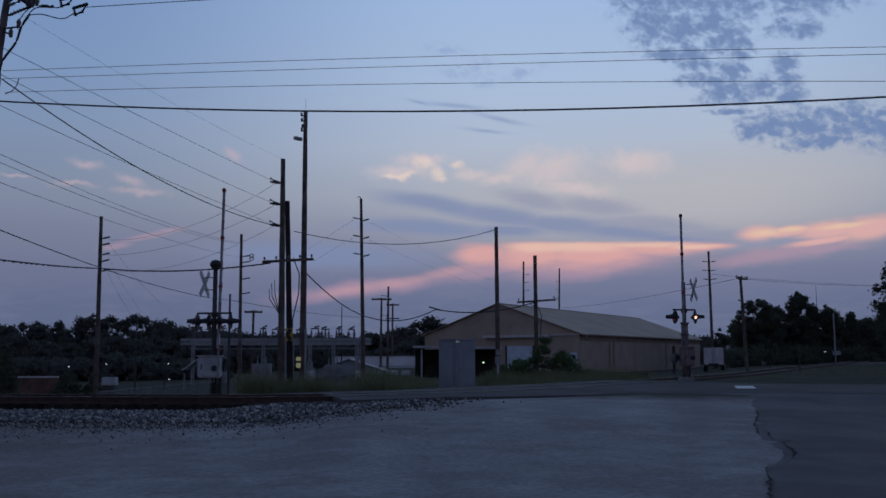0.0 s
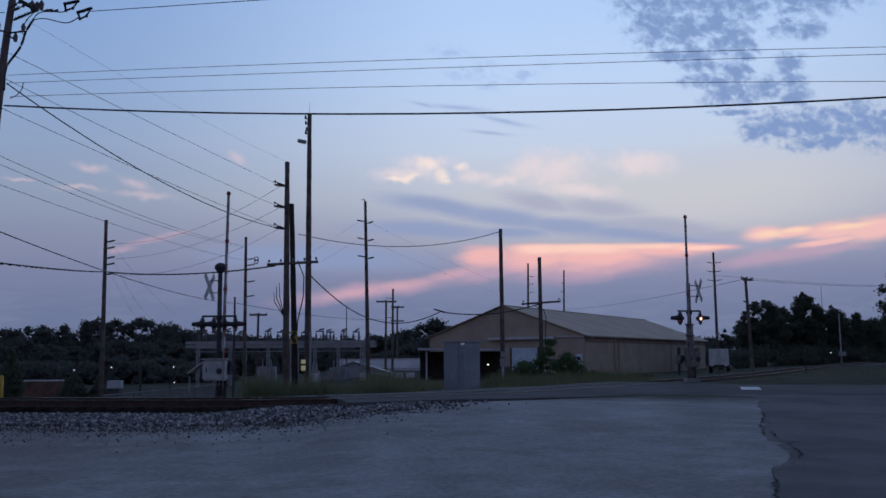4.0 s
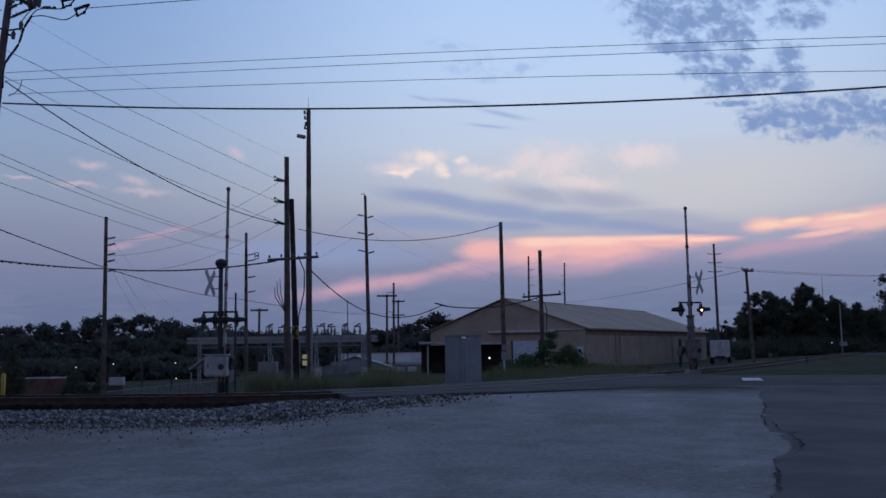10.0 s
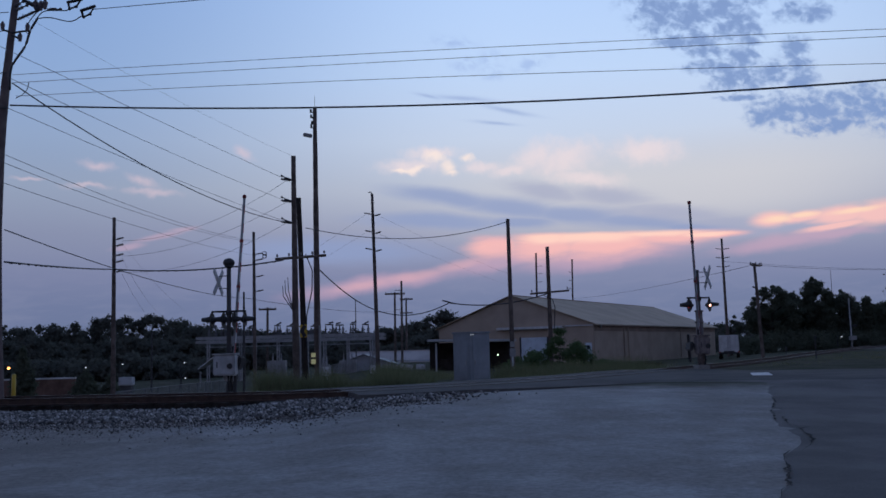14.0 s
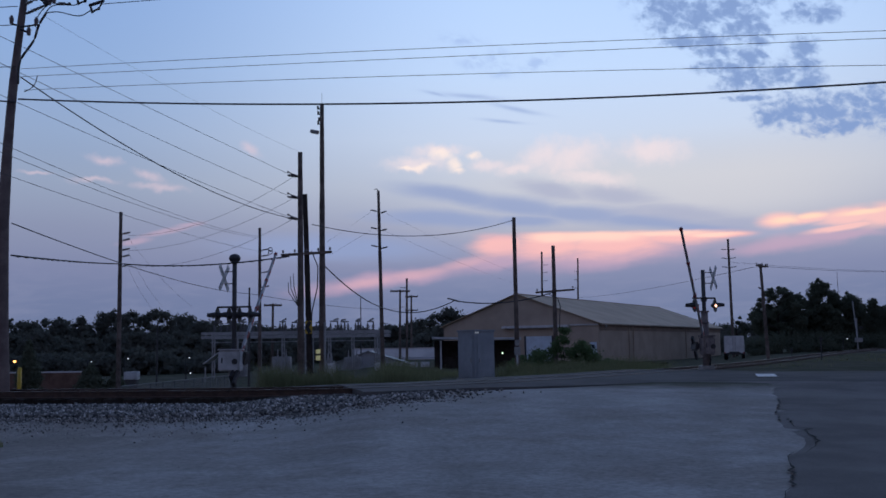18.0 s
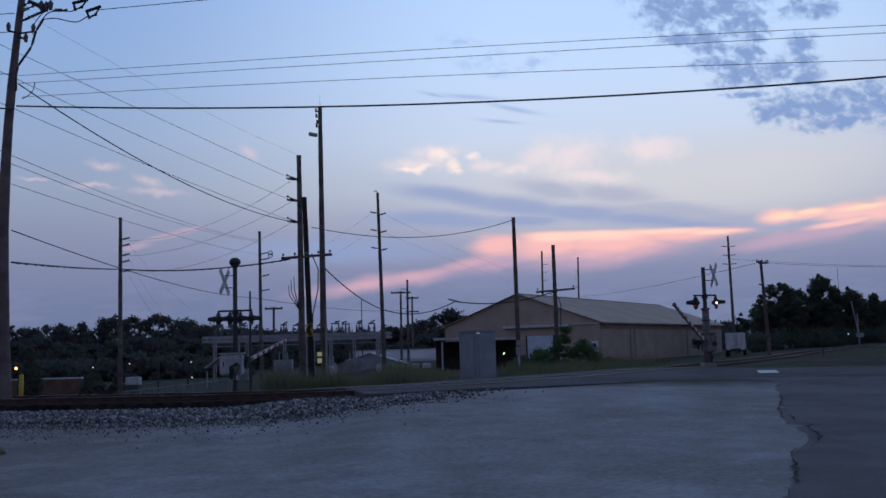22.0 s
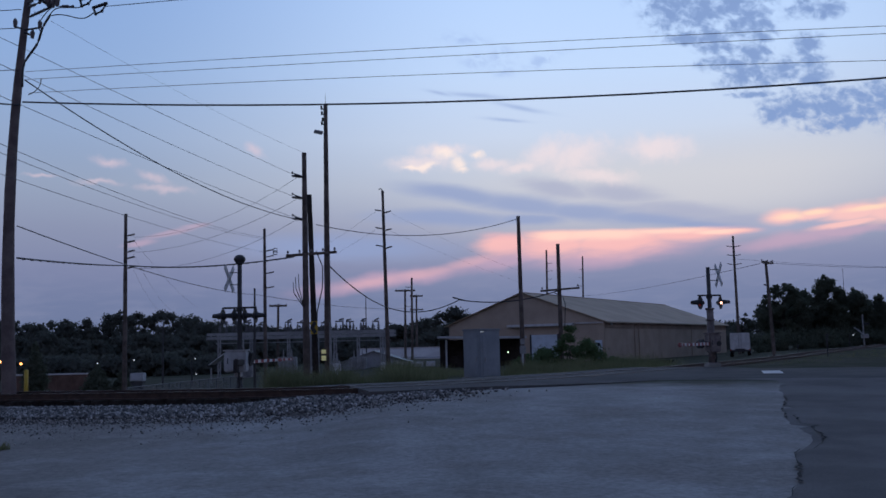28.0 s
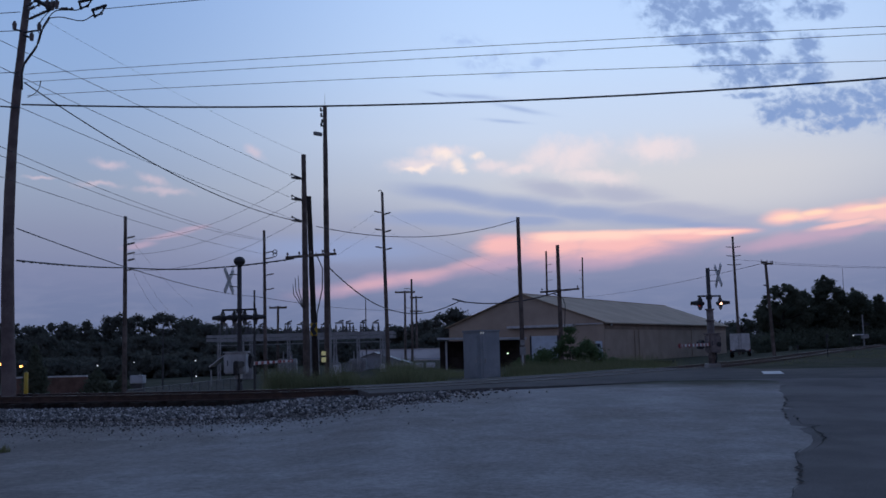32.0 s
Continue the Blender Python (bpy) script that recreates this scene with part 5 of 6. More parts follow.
    for k in range(7):
        bm = B()
        box(bm, (6.95, -s * 0.12, 0.2 + 0.42 * k), (2.9, 0.03, 0.36), None, 0.01)
        part("door_slat", bm, PALE_DOOR, door)
    for x in (5.3, 8.6):
        bm = B()
        box(bm, (x, -s * 0.1, 1.5), (0.16, 0.14, 3.1), None, 0.01)
        part("door_jamb", bm, DARKPAINT, th)
    bm = B()
    box(bm, (0.6, -s * 0.08, 1.2), (0.75, 0.1, 2.15), None, 0.01)
    door = part("door", bm, PALE_DOOR, th, "pale side door")
    bm = B()
    box(bm, (0.6, -s * 0.14, 1.8), (0.3, 0.02, 0.4))
    part("pane", bm, DARKGLASS, door)
    # two man-high seams and a lamp on the long wall
    bm = B()
    ball(bm, (-0.35, s * 1.4, 4.0), 0.12)
    part("wall_lamp", bm, OFFWHITE, th)
    for y in (9.5, 11.0, 33.0):
        bm = B()
        box(bm, (-0.13, s * y, eave / 2), (0.1, 0.16, eave), None, 0.02)
        part("downpipe", bm, TAN_SHADED, th)


warehouse()


def bungalow():
    """Grey railway equipment cabinet, seen on its corner."""
    x, y = 1.86, 49.6
    th = empty("equipment_cabinet", pose(x, y, height(x, y), 0, 0, 39), "light grey metal railway equipment cabinet", "equipment cabinet")
    z = 2.45 - height(x, y)
    bm = B()
    box(bm, (0.7, 0.7, 0.06), (1.55, 1.55, 0.3), None, 0.02)
    part("base", bm, CONCRETE, th)
    bm = B()
    box(bm, (0.7, 0.7, 0.2 + (z - 0.3) / 2), (1.4, 1.4, z - 0.3), None, 0.02)
    part("body", bm, GREYBOX, th)
    bm = B()
    box(bm, (0.7, 0.7, z - 0.05), (1.5, 1.5, 0.1), None, 0.025)
    part("roof", bm, GREYBOX, th)
    for k, (c, size) in enumerate((((0.7, -0.015, 0.2 + (z - 0.4) / 2), (1.1, 0.03, z - 0.6)), ((-0.015, 0.7, 0.2 + (z - 0.4) / 2), (0.03, 1.1, z - 0.6)))):
        bm = B()
        box(bm, c, size, None, 0.008)
        door = part("door", bm, GREYBOX, th)
        bm = B()
        box(bm, (0.3, -0.05, 1.15) if k == 0 else (-0.05, 0.3, 1.15), (0.05, 0.05, 0.22), None, 0.01)
        part("handle", bm, GALV, door)
    for dx in (0.05, 0.2):
        bm = B()
        ball(bm, (dx, -0.03, z - 0.16), 0.04)
        part("indicator_lamp", bm, DIM_LAMP, th, "small lit indicator lamp")


bungalow()


def tin_shed():
    """Dark open-fronted lean-to beside the warehouse."""
    x0, y0 = 0.1, 84.0
    th = empty("open_shed", pose(x0, y0, -0.6), "open-fronted lean-to shed with a pale flat roof", "shed")
    for x in (0.0, 2.3):
        for y in (0.0, 3.0):
            bm = B()
            box(bm, (x, y, 1.35), (0.16, 0.16, 2.7), None, 0.01)
            part("post", bm, OFFWHITE, th)
    bm = B()
    box(bm, (3.2, 1.5, 2.86), (8.0, 3.8, 0.2), Matrix.Rotation(radians(1.0), 4, "Y"), 0.02)
    part("roof", bm, OFFWHITE, th)
    bm = B()
    box(bm, (3.2, 3.1, 1.35), (7.6, 0.12, 2.7))
    part("back_wall", bm, POLE_DARK, th)
    bm = B()
    box(bm, (3.3, 1.5, 1.3), (0.12, 3.1, 2.6))
    part("side_wall", bm, POLE_DARK, th)
    bm = B()
    ball(bm, (5.5, -0.3, 1.5), 0.075)
    part("lamp", bm, GREEN_LAMP, th, "small greenish white lamp")
    bm = B()
    box(bm, (1.1, 2.2, 0.6), (1.4, 1.2, 1.2), None, 0.04)
    part("crate", bm, POLE_DARK, th)


tin_shed()


def substation():
    """Steel switchyard frames with disconnect switches on top, behind a mesh fence."""
    y0 = 112.0
    xs = np.linspace(-27.0, -7.6, 8)
    th = empty("substation", pose(0, y0, -2.15), "grey steel electrical substation with rows of switches", "substation")
    for k, x in enumerate(xs):
        for dy in (0.0, 5.0) if k % 3 == 1 else (0.0,):
            bm = B()
            for o in (-0.13, 0.13):
                rod(bm, (x + o, dy, 0), (x + o, dy, 5.6), 0.09, n=6)
            for j in range(6):
                rod(bm, (x - 0.13, dy, j * 0.93), (x + 0.13, dy, (j + 1) * 0.93), 0.04, n=4)
            part("lattice_column", bm, GALV, th)
    for z in (5.2, 5.65):
        for dy in (0.0, 5.0):
            bm = B()
            box(bm, ((xs[0] + xs[-1]) / 2, dy, z), (xs[-1] - xs[0] + 3.0, 0.2, 0.34))
            part("beam", bm, GALV, th)
    bm = B()
    box(bm, ((xs[0] + xs[-1]) / 2, 2.5, 4.6), (xs[-1] - xs[0] + 2, 0.12, 0.12))
    part("beam", bm, GALV, th)
    rng = random.Random(5)
    for k in range(13):
        x = xs[0] + (xs[-1] - xs[0]) * (k + 0.15 + rng.uniform(0, 0.2)) / 12.6
        if k in (4,):
            continue
        bm = B()
        h = rng.uniform(1.15, 1.5)
        gap = rng.uniform(0.3, 0.42)
        for j, o in enumerate((-gap, 0.0, gap) if k % 3 else (-gap, gap)):
            rod(bm, (x + o, 0.2, 5.7), (x + o, 0.2, 5.7 + h * (0.75 + 0.2 * (j % 2))), 0.11, 0.09, 6)
            for q in range(3):
                rod(bm, (x + o, 0.2, 5.85 + q * 0.22), (x + o, 0.2, 5.95 + q * 0.22), 0.19, n=8)
        box(bm, (x, 0.2, 5.75 + h * 0.85), (gap * 2.4, 0.2, 0.16))
        box(bm, (x + rng.uniform(-0.3, 0.3), 0.2, 5.98 + h * 0.85), (0.6, 0.16, 0.18), Matrix.Rotation(radians(rng.choice((-25, -12, 20))), 4, "Y"))
        part("switch", bm, SWITCH, th)
    for x, w, h in ((-24.0, 1.8, 2.4), (-19.0, 2.2, 2.8), (-13.5, 1.6, 2.2), (-10.5, 2.0, 2.6)):
        bm = B()
        box(bm, (x, 1.0, h / 2), (w, 1.4, h), None, 0.06)
        for k in range(3):
            rod(bm, (x + (k - 1) * 0.5, 1.0, h), (x + (k - 1) * 0.5, 1.0, h + 0.9), 0.09, 0.05, 8)
        for k in range(5):
            box(bm, (x - w / 2 + (k + 0.5) * w / 5, 0.22, h / 2), (0.12, 0.2, h * 0.75))
        part("transformer", bm, GALV, th)


substation()


def low_buildings():
    # long white roofed store far behind
    th = empty("storage_building", pose(-8.0, 150.0, -2.5), "long low storage building with a white metal roof", "building", "low buildings")
    bm = B()
    box(bm, (7.0, 4.0, 1.2), (25.0, 8.0, 2.4))
    part("wall", bm, BLUEWALL, th)
    bm = B()
    box(bm, (7.0, 2.0, 2.95), (26.0, 5.0, 0.16), Matrix.Rotation(radians(22), 4, "X"))
    box(bm, (7.0, 6.2, 2.95), (26.0, 5.0, 0.16), Matrix.Rotation(radians(-22), 4, "X"))
    part("roof", bm, LILAC, th)
    for k in range(5):
        bm = B()
        box(bm, (-2.0 + k * 4.6, -0.05, 1.2), (1.6, 0.1, 1.4))
        part("window", bm, DARKGLASS, th)
    # blue gabled shed in front of it
    th = empty("gabled_shed", pose(-8.85, 116.0, -2.4), "pale blue gabled shed behind the substation", "building", "low buildings")
    bm = B()
    p = [(-4.4, 0, 0), (4.4, 0, 0), (4.4, 0, 2.0), (0, 0, 3.4), (-4.4, 0, 2.0)]
    front = [bm.verts.new(q) for q in p]
    back = [bm.verts.new((q[0], 8.0, q[2])) for q in p]
    bm.faces.new(front)
    bm.faces.new(list(reversed(back)))
    for k in range(5):
        bm.faces.new((front[k], back[k], back[(k + 1) % 5], front[(k + 1) % 5]))
    bmesh.ops.recalc_face_normals(bm, faces=bm.faces)
    part("wall", bm, BLUEWALL, th)
    for sgn in (-1, 1):
        bm = B()
        box(bm, (sgn * 2.25, 4.0, 2.78), (4.95, 8.6, 0.12), Matrix.Rotation(radians(sgn * 17.7), 4, "Y"))
        part("roof", bm, GALV, th)
    for x in (-2.2, 1.6):
        bm = B()
        box(bm, (x, -0.04, 1.0), (1.6, 0.08, 1.7))
        part("door", bm, OFFWHITE, th)
    # pale tent-like roof beside the left signal
    th = empty("canopy_roof", pose(-22.9, 98.0, -1.9), "pale pitched canopy roof beyond the signal", "canopy", "low buildings")
    bm = B()
    for sgn in (-1, 1):
        box(bm, (sgn * 0.75, 0, 2.6), (1.9, 2.4, 0.1), Matrix.Rotation(radians(sgn * 36), 4, "Y"))
    part("roof", bm, WHITE, th)
    for x in (-1.3, 1.3):
        bm = B()
        box(bm, (x, -1.0, 0.85), (0.14, 0.14, 1.7))
        part("post", bm, GALV, th)
    # brick wall with pale coping and a white box beyond the rails
    th = empty("garden_wall", pose(-34.9, 86.0, -1.9), "low reddish brick wall with pale coping", "wall")
    for k in range(-2, 3):
        bm = B()
        box(bm, (k * 1.4 - 1.4, 0, 0.8), (1.38, 0.3, 1.6))
        seg = part("wall_panel", bm, BRICK, th)
        bm = B()
        box(bm, (k * 1.4 - 1.4, 0, 1.66), (1.4, 0.4, 0.14), None, 0.02)
        part("coping", bm, WHITE, th)
    th = empty("utility_box", pose(-26.85, 82.0, -1.9), "small white utility box beyond the rails", "utility box")
    bm = B()
    box(bm, (0, 0, 1.35), (1.15, 0.9, 0.7), None, 0.04)
    part("case", bm, OFFWHITE, th)
    bm = B()
    box(bm, (0, 0, 0.5), (1.0, 0.8, 1.0), None, 0.03)
    part("pad", bm, DARKPAINT, th)
    bm = B()
    box(bm, (0, -0.47, 1.35), (0.75, 0.03, 0.55), None, 0.01)
    part("door", bm, OFFWHITE, th)


low_buildings()


def kerb_blocks():
    """Pale concrete blocks in a row before the storage building."""
    for x, wide in ((-11.0, 0.75), (-6.3, 0.6), (-4.4, 1.2), (-2.9, 1.3), (-1.5, 0.9)):
        th = empty("concrete_block", pose(x, 95.0, height(x, 95.0), 0, 0, 3), "low pale concrete block on the grass", "concrete block", "concrete blocks")
        h = 0.06 - height(x, 95.0)
        bm = B()
        box(bm, (0, 0, h / 2), (wide, 0.5, h), None, 0.06)
        part("block", bm, WHITE, th)


kerb_blocks()


def mesh_fence():
    th = empty("chain_link_fence", pose(-16.6, 49.0, -1.65, 0, 0.7, 92.5), "galvanised chain-link fence beyond the rails", "fence")
    n = 11
    step = 2.9
    bm = B()
    rod(bm, (0, 0, 0), (0, 0, 1.45), 0.04, n=8)
    first = part("post", bm, FENCE, th)
    for k in range(1, n + 1):
        ob = new("post", first.data)
        ob.parent = th
        ob.matrix_basis = pose(k * step, 0, 0)
    bm = B()
    rod(bm, (0, 0, 1.42), (n * step, 0, 1.42), 0.03, n=6)
    part("top_rail", bm, FENCE, th)
    verts, faces = [], []

    def strand(a, b):
        w = 0.016
        i = len(verts)
        verts.extend([(a[0] - w, 0, a[1]), (a[0] + w, 0, a[1]), (b[0] + w, 0, b[1]), (b[0] - w, 0, b[1])])
        faces.append((i, i + 1, i + 2, i + 3))
    x = -1.4
    while x < n * step:
        x0, x1 = max(0, x), min(n * step, x + 1.4)
        strand((x0, x0 - x), (x1, x1 - x))
        strand((x0, 1.4 - (x0 - x)), (x1, 1.4 - (x1 - x)))
        x += 0.11
    ob = raw("mesh", verts, faces, FENCE, th)


mesh_fence()


# ---- vehicles and small things ----
def box_truck():
    """Rear of a white box truck parked beside the warehouse."""
    th = empty("box_truck", pose(29.4, 93.5, height(29.4, 93.5) - 0.04, 0, 0, -18), "white box truck parked by the warehouse", "truck")
    bm = B()
    box(bm, (0, 2.8, 1.5), (1.9, 5.6, 1.8), None, 0.05)
    body = part("cargo_box", bm, WHITE, th)
    for sgn in (-1, 1):
        bm = B()
        box(bm, (sgn * 0.45, -0.03, 1.5), (0.86, 0.05, 1.68), None, 0.02)
        d = part("rear_door", bm, WHITE, body)
        bm = B()
        rod(bm, (sgn * 0.12, -0.08, 0.7), (sgn * 0.12, -0.08, 2.3), 0.02, n=6)
        part("lock_bar", bm, GALV, d)
    bm = B()
    box(bm, (0, 3.0, 0.68), (1.0, 7.2, 0.3), None, 0.03)
    box(bm, (0, -0.15, 0.62), (2.0, 0.12, 0.16), None, 0.03)
    part("chassis", bm, BLACK, th)
    bm = B()
    box(bm, (0, 6.7, 1.35), (2.0, 1.7, 1.5), None, 0.15)
    part("cab", bm, OFFWHITE, th)
    for x in (-0.85, 0.85):
        for y in (1.2, 6.4):
            bm = B()
            rod(bm, (x - 0.16, y, 0.42), (x + 0.16, y, 0.42), 0.42, n=20)
            w = part("wheel", bm, TYRE, th)
            bm = B()
            rod(bm, (x - 0.18, y, 0.42), (x + 0.18, y, 0.42), 0.2, n=14)
            part("rim", bm, GALV, w)
    for x in (-0.9, 0.9):
        bm = B()
        box(bm, (x, -0.2, 0.72), (0.16, 0.06, 0.12), None, 0.01)
        part("tail_lamp", bm, REDPAINT, th)


box_truck()


def street_lamp(x, y, z, glow, label):
    base = height(x, y) if y < 160 else -0.7
    th = empty("street_lamp", pose(x, y, base), label, "street lamp", "distant street lamps")
    h = z - base
    bm = B()
    rod(bm, (0, 0, 0), (0, 0, h), 0.05, 0.035, 8)
    rod(bm, (0, 0, h), (0.35, -0.1, h + 0.1), 0.03, 0.025, 6)
    part("lamp_post", bm, DARKPAINT, th)
    bm = B()
    box(bm, (0.42, -0.12, h + 0.12), (0.5, 0.25, 0.1), None, 0.02)
    part("shade", bm, DARKPAINT, th)
    bm = B()
    ball(bm, (0.42, -0.14, h - 0.02), 0.075 if glow is COOL_LAMP else 0.085, (1, 1, 0.9))
    part("bulb", bm, glow, th, "glowing lamp")


for lx, ly, lz, lg, ll in ((-28.8, 60.0, 1.2, SODIUM, "lit orange sodium lamp beyond the rails"), (-27.5, 60.0, 1.05, SODIUM, "lit orange sodium lamp beyond the rails"),
                           (-35.6, 95.0, 0.6, COOL_LAMP, "dim white lamp on a low post"), (-31.9, 95.0, 0.85, COOL_LAMP, "dim white lamp on a low post"),
                           (-25.7, 95.0, 0.85, COOL_LAMP, "dim white lamp on a low post"), (-25.6, 95.0, -0.7, COOL_LAMP, "dim white lamp on a low post"),
                           (-4.2, 110.0, -0.6, COOL_LAMP, "dim white lamp by the low buildings"), (46.59, 108.0, 1.81, COOL_LAMP, "dim white lamp under the trees")):
    street_lamp(lx, ly, lz, lg, ll)


def far_signal():
    """A second crossing far along the line, with a boom of its own."""
    x, y = 48.26, 108.0
    th = empty("distant_crossing_signal", pose(x, y, 0.54), "distant crossing signal with a pale slanting boom", "crossing signal", "crossing signals")
    bm = B()
    rod(bm, (0, 0, -0.6), (0, 0, 3.6), 0.075, n=8)
    part("mast", bm, GALV, th)
    bm = B()
    box(bm, (0.1, -0.1, 1.1), (0.75, 0.5, 0.5), None, 0.04)
    part("gate_machine", bm, GALV, th)
    bm = B()
    box(bm, (0.35, 0, 2.5), (0.7, 0.2, 0.25), None, 0.04)
    part("lamp_head", bm, DARKPAINT, th)
    bm = B()
    box(bm, (0, 0, 2.2), (0.12, 0.12, 4.4), None, 0.02)
    boom = part("gate_boom", bm, OFFWHITE, th, "pale gate boom")
    boom.matrix_basis = pose(-0.1, -0.2, 1.3)
    return boom


FAR_BOOM = far_signal()


def small_things():
    for x, y in ((-13.5, 29.0),):
        th = empty("bollard", pose(x + 0.55, y, height(x, y)), "yellow steel bollard beside the pole", "bollard")
        bm = B()
        rod(bm, (0, 0, 0), (0, 0, 1.05), 0.065, n=14)
        ball(bm, (0, 0, 1.05), 0.065, (1, 1, 0.6), 14)
        part("tube", bm, YELLOW, th, "", True)
    # marker posts along the rails
    for x, y, h in ((22.0, 54.0, 1.3), (27.8, 74.0, 0.8)):
        th = empty("marker_post", pose(x, y, height(x, y)), "thin steel marker post beside the rails", "marker post", "marker posts")
        bm = B()
        rod(bm, (0, 0, 0), (0, 0, h), 0.035, n=8)
        part("stake", bm, DARKPAINT, th)
        bm = B()
        box(bm, (0, -0.04, h - 0.1), (0.14, 0.02, 0.2), None, 0.004)
        part("plate", bm, DARKPAINT, th)
    # pile of old ties by the warehouse
    th = empty("tie_pile", pose(18.9, 84.0, height(18.9, 84.0) + 0.02), "low pile of old timber ties", "timber pile")
    rng = random.Random(3)
    for k in range(7):
        bm = B()
        box(bm, (0, 0, 0), (2.5, 0.23, 0.2), None, 0.015)
        ob = part("timber", bm, TIE, th)
        ob.matrix_basis = pose(rng.uniform(-0.3, 0.3), (k % 4) * 0.26, 0.1 + 0.2 * (k // 4), 0, 0, rng.uniform(-8, 8))


small_things()


# ---- plants ----
def leaf_cloud(centres, radii, count, size, rng, flat=0.8):
    """Small bent leaf quads strewn about clumps, thick within and thin at the edge; returns vertices and faces."""
    centres, radii = np.array(centres, float), np.array(radii, float)
    w = radii.mean(1) ** 1.6
    pick = rng.choice(len(centres), count, p=w / w.sum())
    off = rng.normal(size=(count, 3)) * 0.52
    c = centres[pick] + off * radii[pick]
    d = off / (np.linalg.norm(off, axis=1)[:, None] + 1e-6)
    a = rng.normal(size=(count, 3))
    a /= np.linalg.norm(a, axis=1)[:, None]
    b = np.cross(a, d + 0.01)
    b /= np.linalg.norm(b, axis=1)[:, None]
    s = rng.uniform(size[0], size[1], count)[:, None]
    n = np.cross(a, b)
    v = np.stack([c - a * s, c - b * s * flat + n * s * 0.25, c + a * s, c + b * s * flat + n * s * 0.25], 1).reshape(-1, 3)
    i = np.arange(count)[:, None] * 4
    return v, np.concatenate([i + [[0, 1, 2]], i + [[0, 2, 3]]], 0)


def crown_blobs(w, h, z0, rng, n):
    """Blobs of an uneven broad crown."""
    c, r = [], []
    for k in range(n):
        t = rng.uniform(0, 1)
        a = rng.uniform(0, 2 * math.pi)
        spread = w * 0.5 * math.sqrt(max(0.05, 1 - (2 * t - 0.85) ** 2)) * math.sqrt(rng.uniform(0.1, 1))
        c.append((math.cos(a) * spread, math.sin(a) * spread, z0 + t * h))
        q = rng.uniform(0.06, 0.17) * w
        r.append((q, q, q * rng.uniform(0.6, 0.85)))
    return c, r


def foliage(lobes, count, size, rng, core=0.62, spread=0.26):
    """Clumps of leaves: each lobe is a rough dark core with leaves lying over its skin; returns vertices and faces."""
    c, r = np.array([q[0] for q in lobes], float), np.array([q[1] for q in lobes], float)
    w = r.mean(1) ** 2
    pick = rng.choice(len(c), count, p=w / w.sum())
    d = rng.normal(size=(count, 3))
    d /= np.linalg.norm(d, axis=1)[:, None]
    p = c[pick] + d * r[pick] * (1 + spread * rng.normal(size=(count, 1)))
    n = d + 0.55 * rng.normal(size=(count, 3))
    n /= np.linalg.norm(n, axis=1)[:, None]
    a = np.cross(n, rng.normal(size=(count, 3)))
    a /= np.linalg.norm(a, axis=1)[:, None]
    b = np.cross(n, a)
    s = rng.uniform(size[0], size[1], count)[:, None]
    v = np.stack([p - a * s, p - b * s * 0.7 - n * s * 0.2, p + a * s, p + b * s * 0.7 - n * s * 0.2], 1).reshape(-1, 3)
    i = np.arange(count)[:, None] * 4
    f = np.concatenate([i + [[0, 1, 2]], i + [[0, 2, 3]]], 0)
    # cores: eight-sided rough balls
    ring = [(math.cos(k * math.pi / 4) * q, math.sin(k * math.pi / 4) * q, z) for q, z in ((0.75, -0.6), (1.0, 0.0), (0.72, 0.65)) for k in range(8)]
    unit = np.array(ring + [(0, 0, -1), (0, 0, 1)])
    tri = []
    for j in range(2):
        for k in range(8):
            e, g = j * 8 + k, j * 8 + (k + 1) % 8
            tri += [(e, g, g + 8), (e, g + 8, e + 8)]
    for k in range(8):
        tri += [(24, (k + 1) % 8, k), (25, 16 + k, 16 + (k + 1) % 8)]
    cv = c[:, None, :] + unit[None] * r[:, None, :] * core * rng.uniform(0.8, 1.15, (len(c), 26, 1))
    cf = np.array(tri)[None] + (np.arange(len(c)) * 26)[:, None, None] + len(v)
    return np.concatenate([v, cv.reshape(-1, 3)]), np.concatenate([f, cf.reshape(-1, 3)])


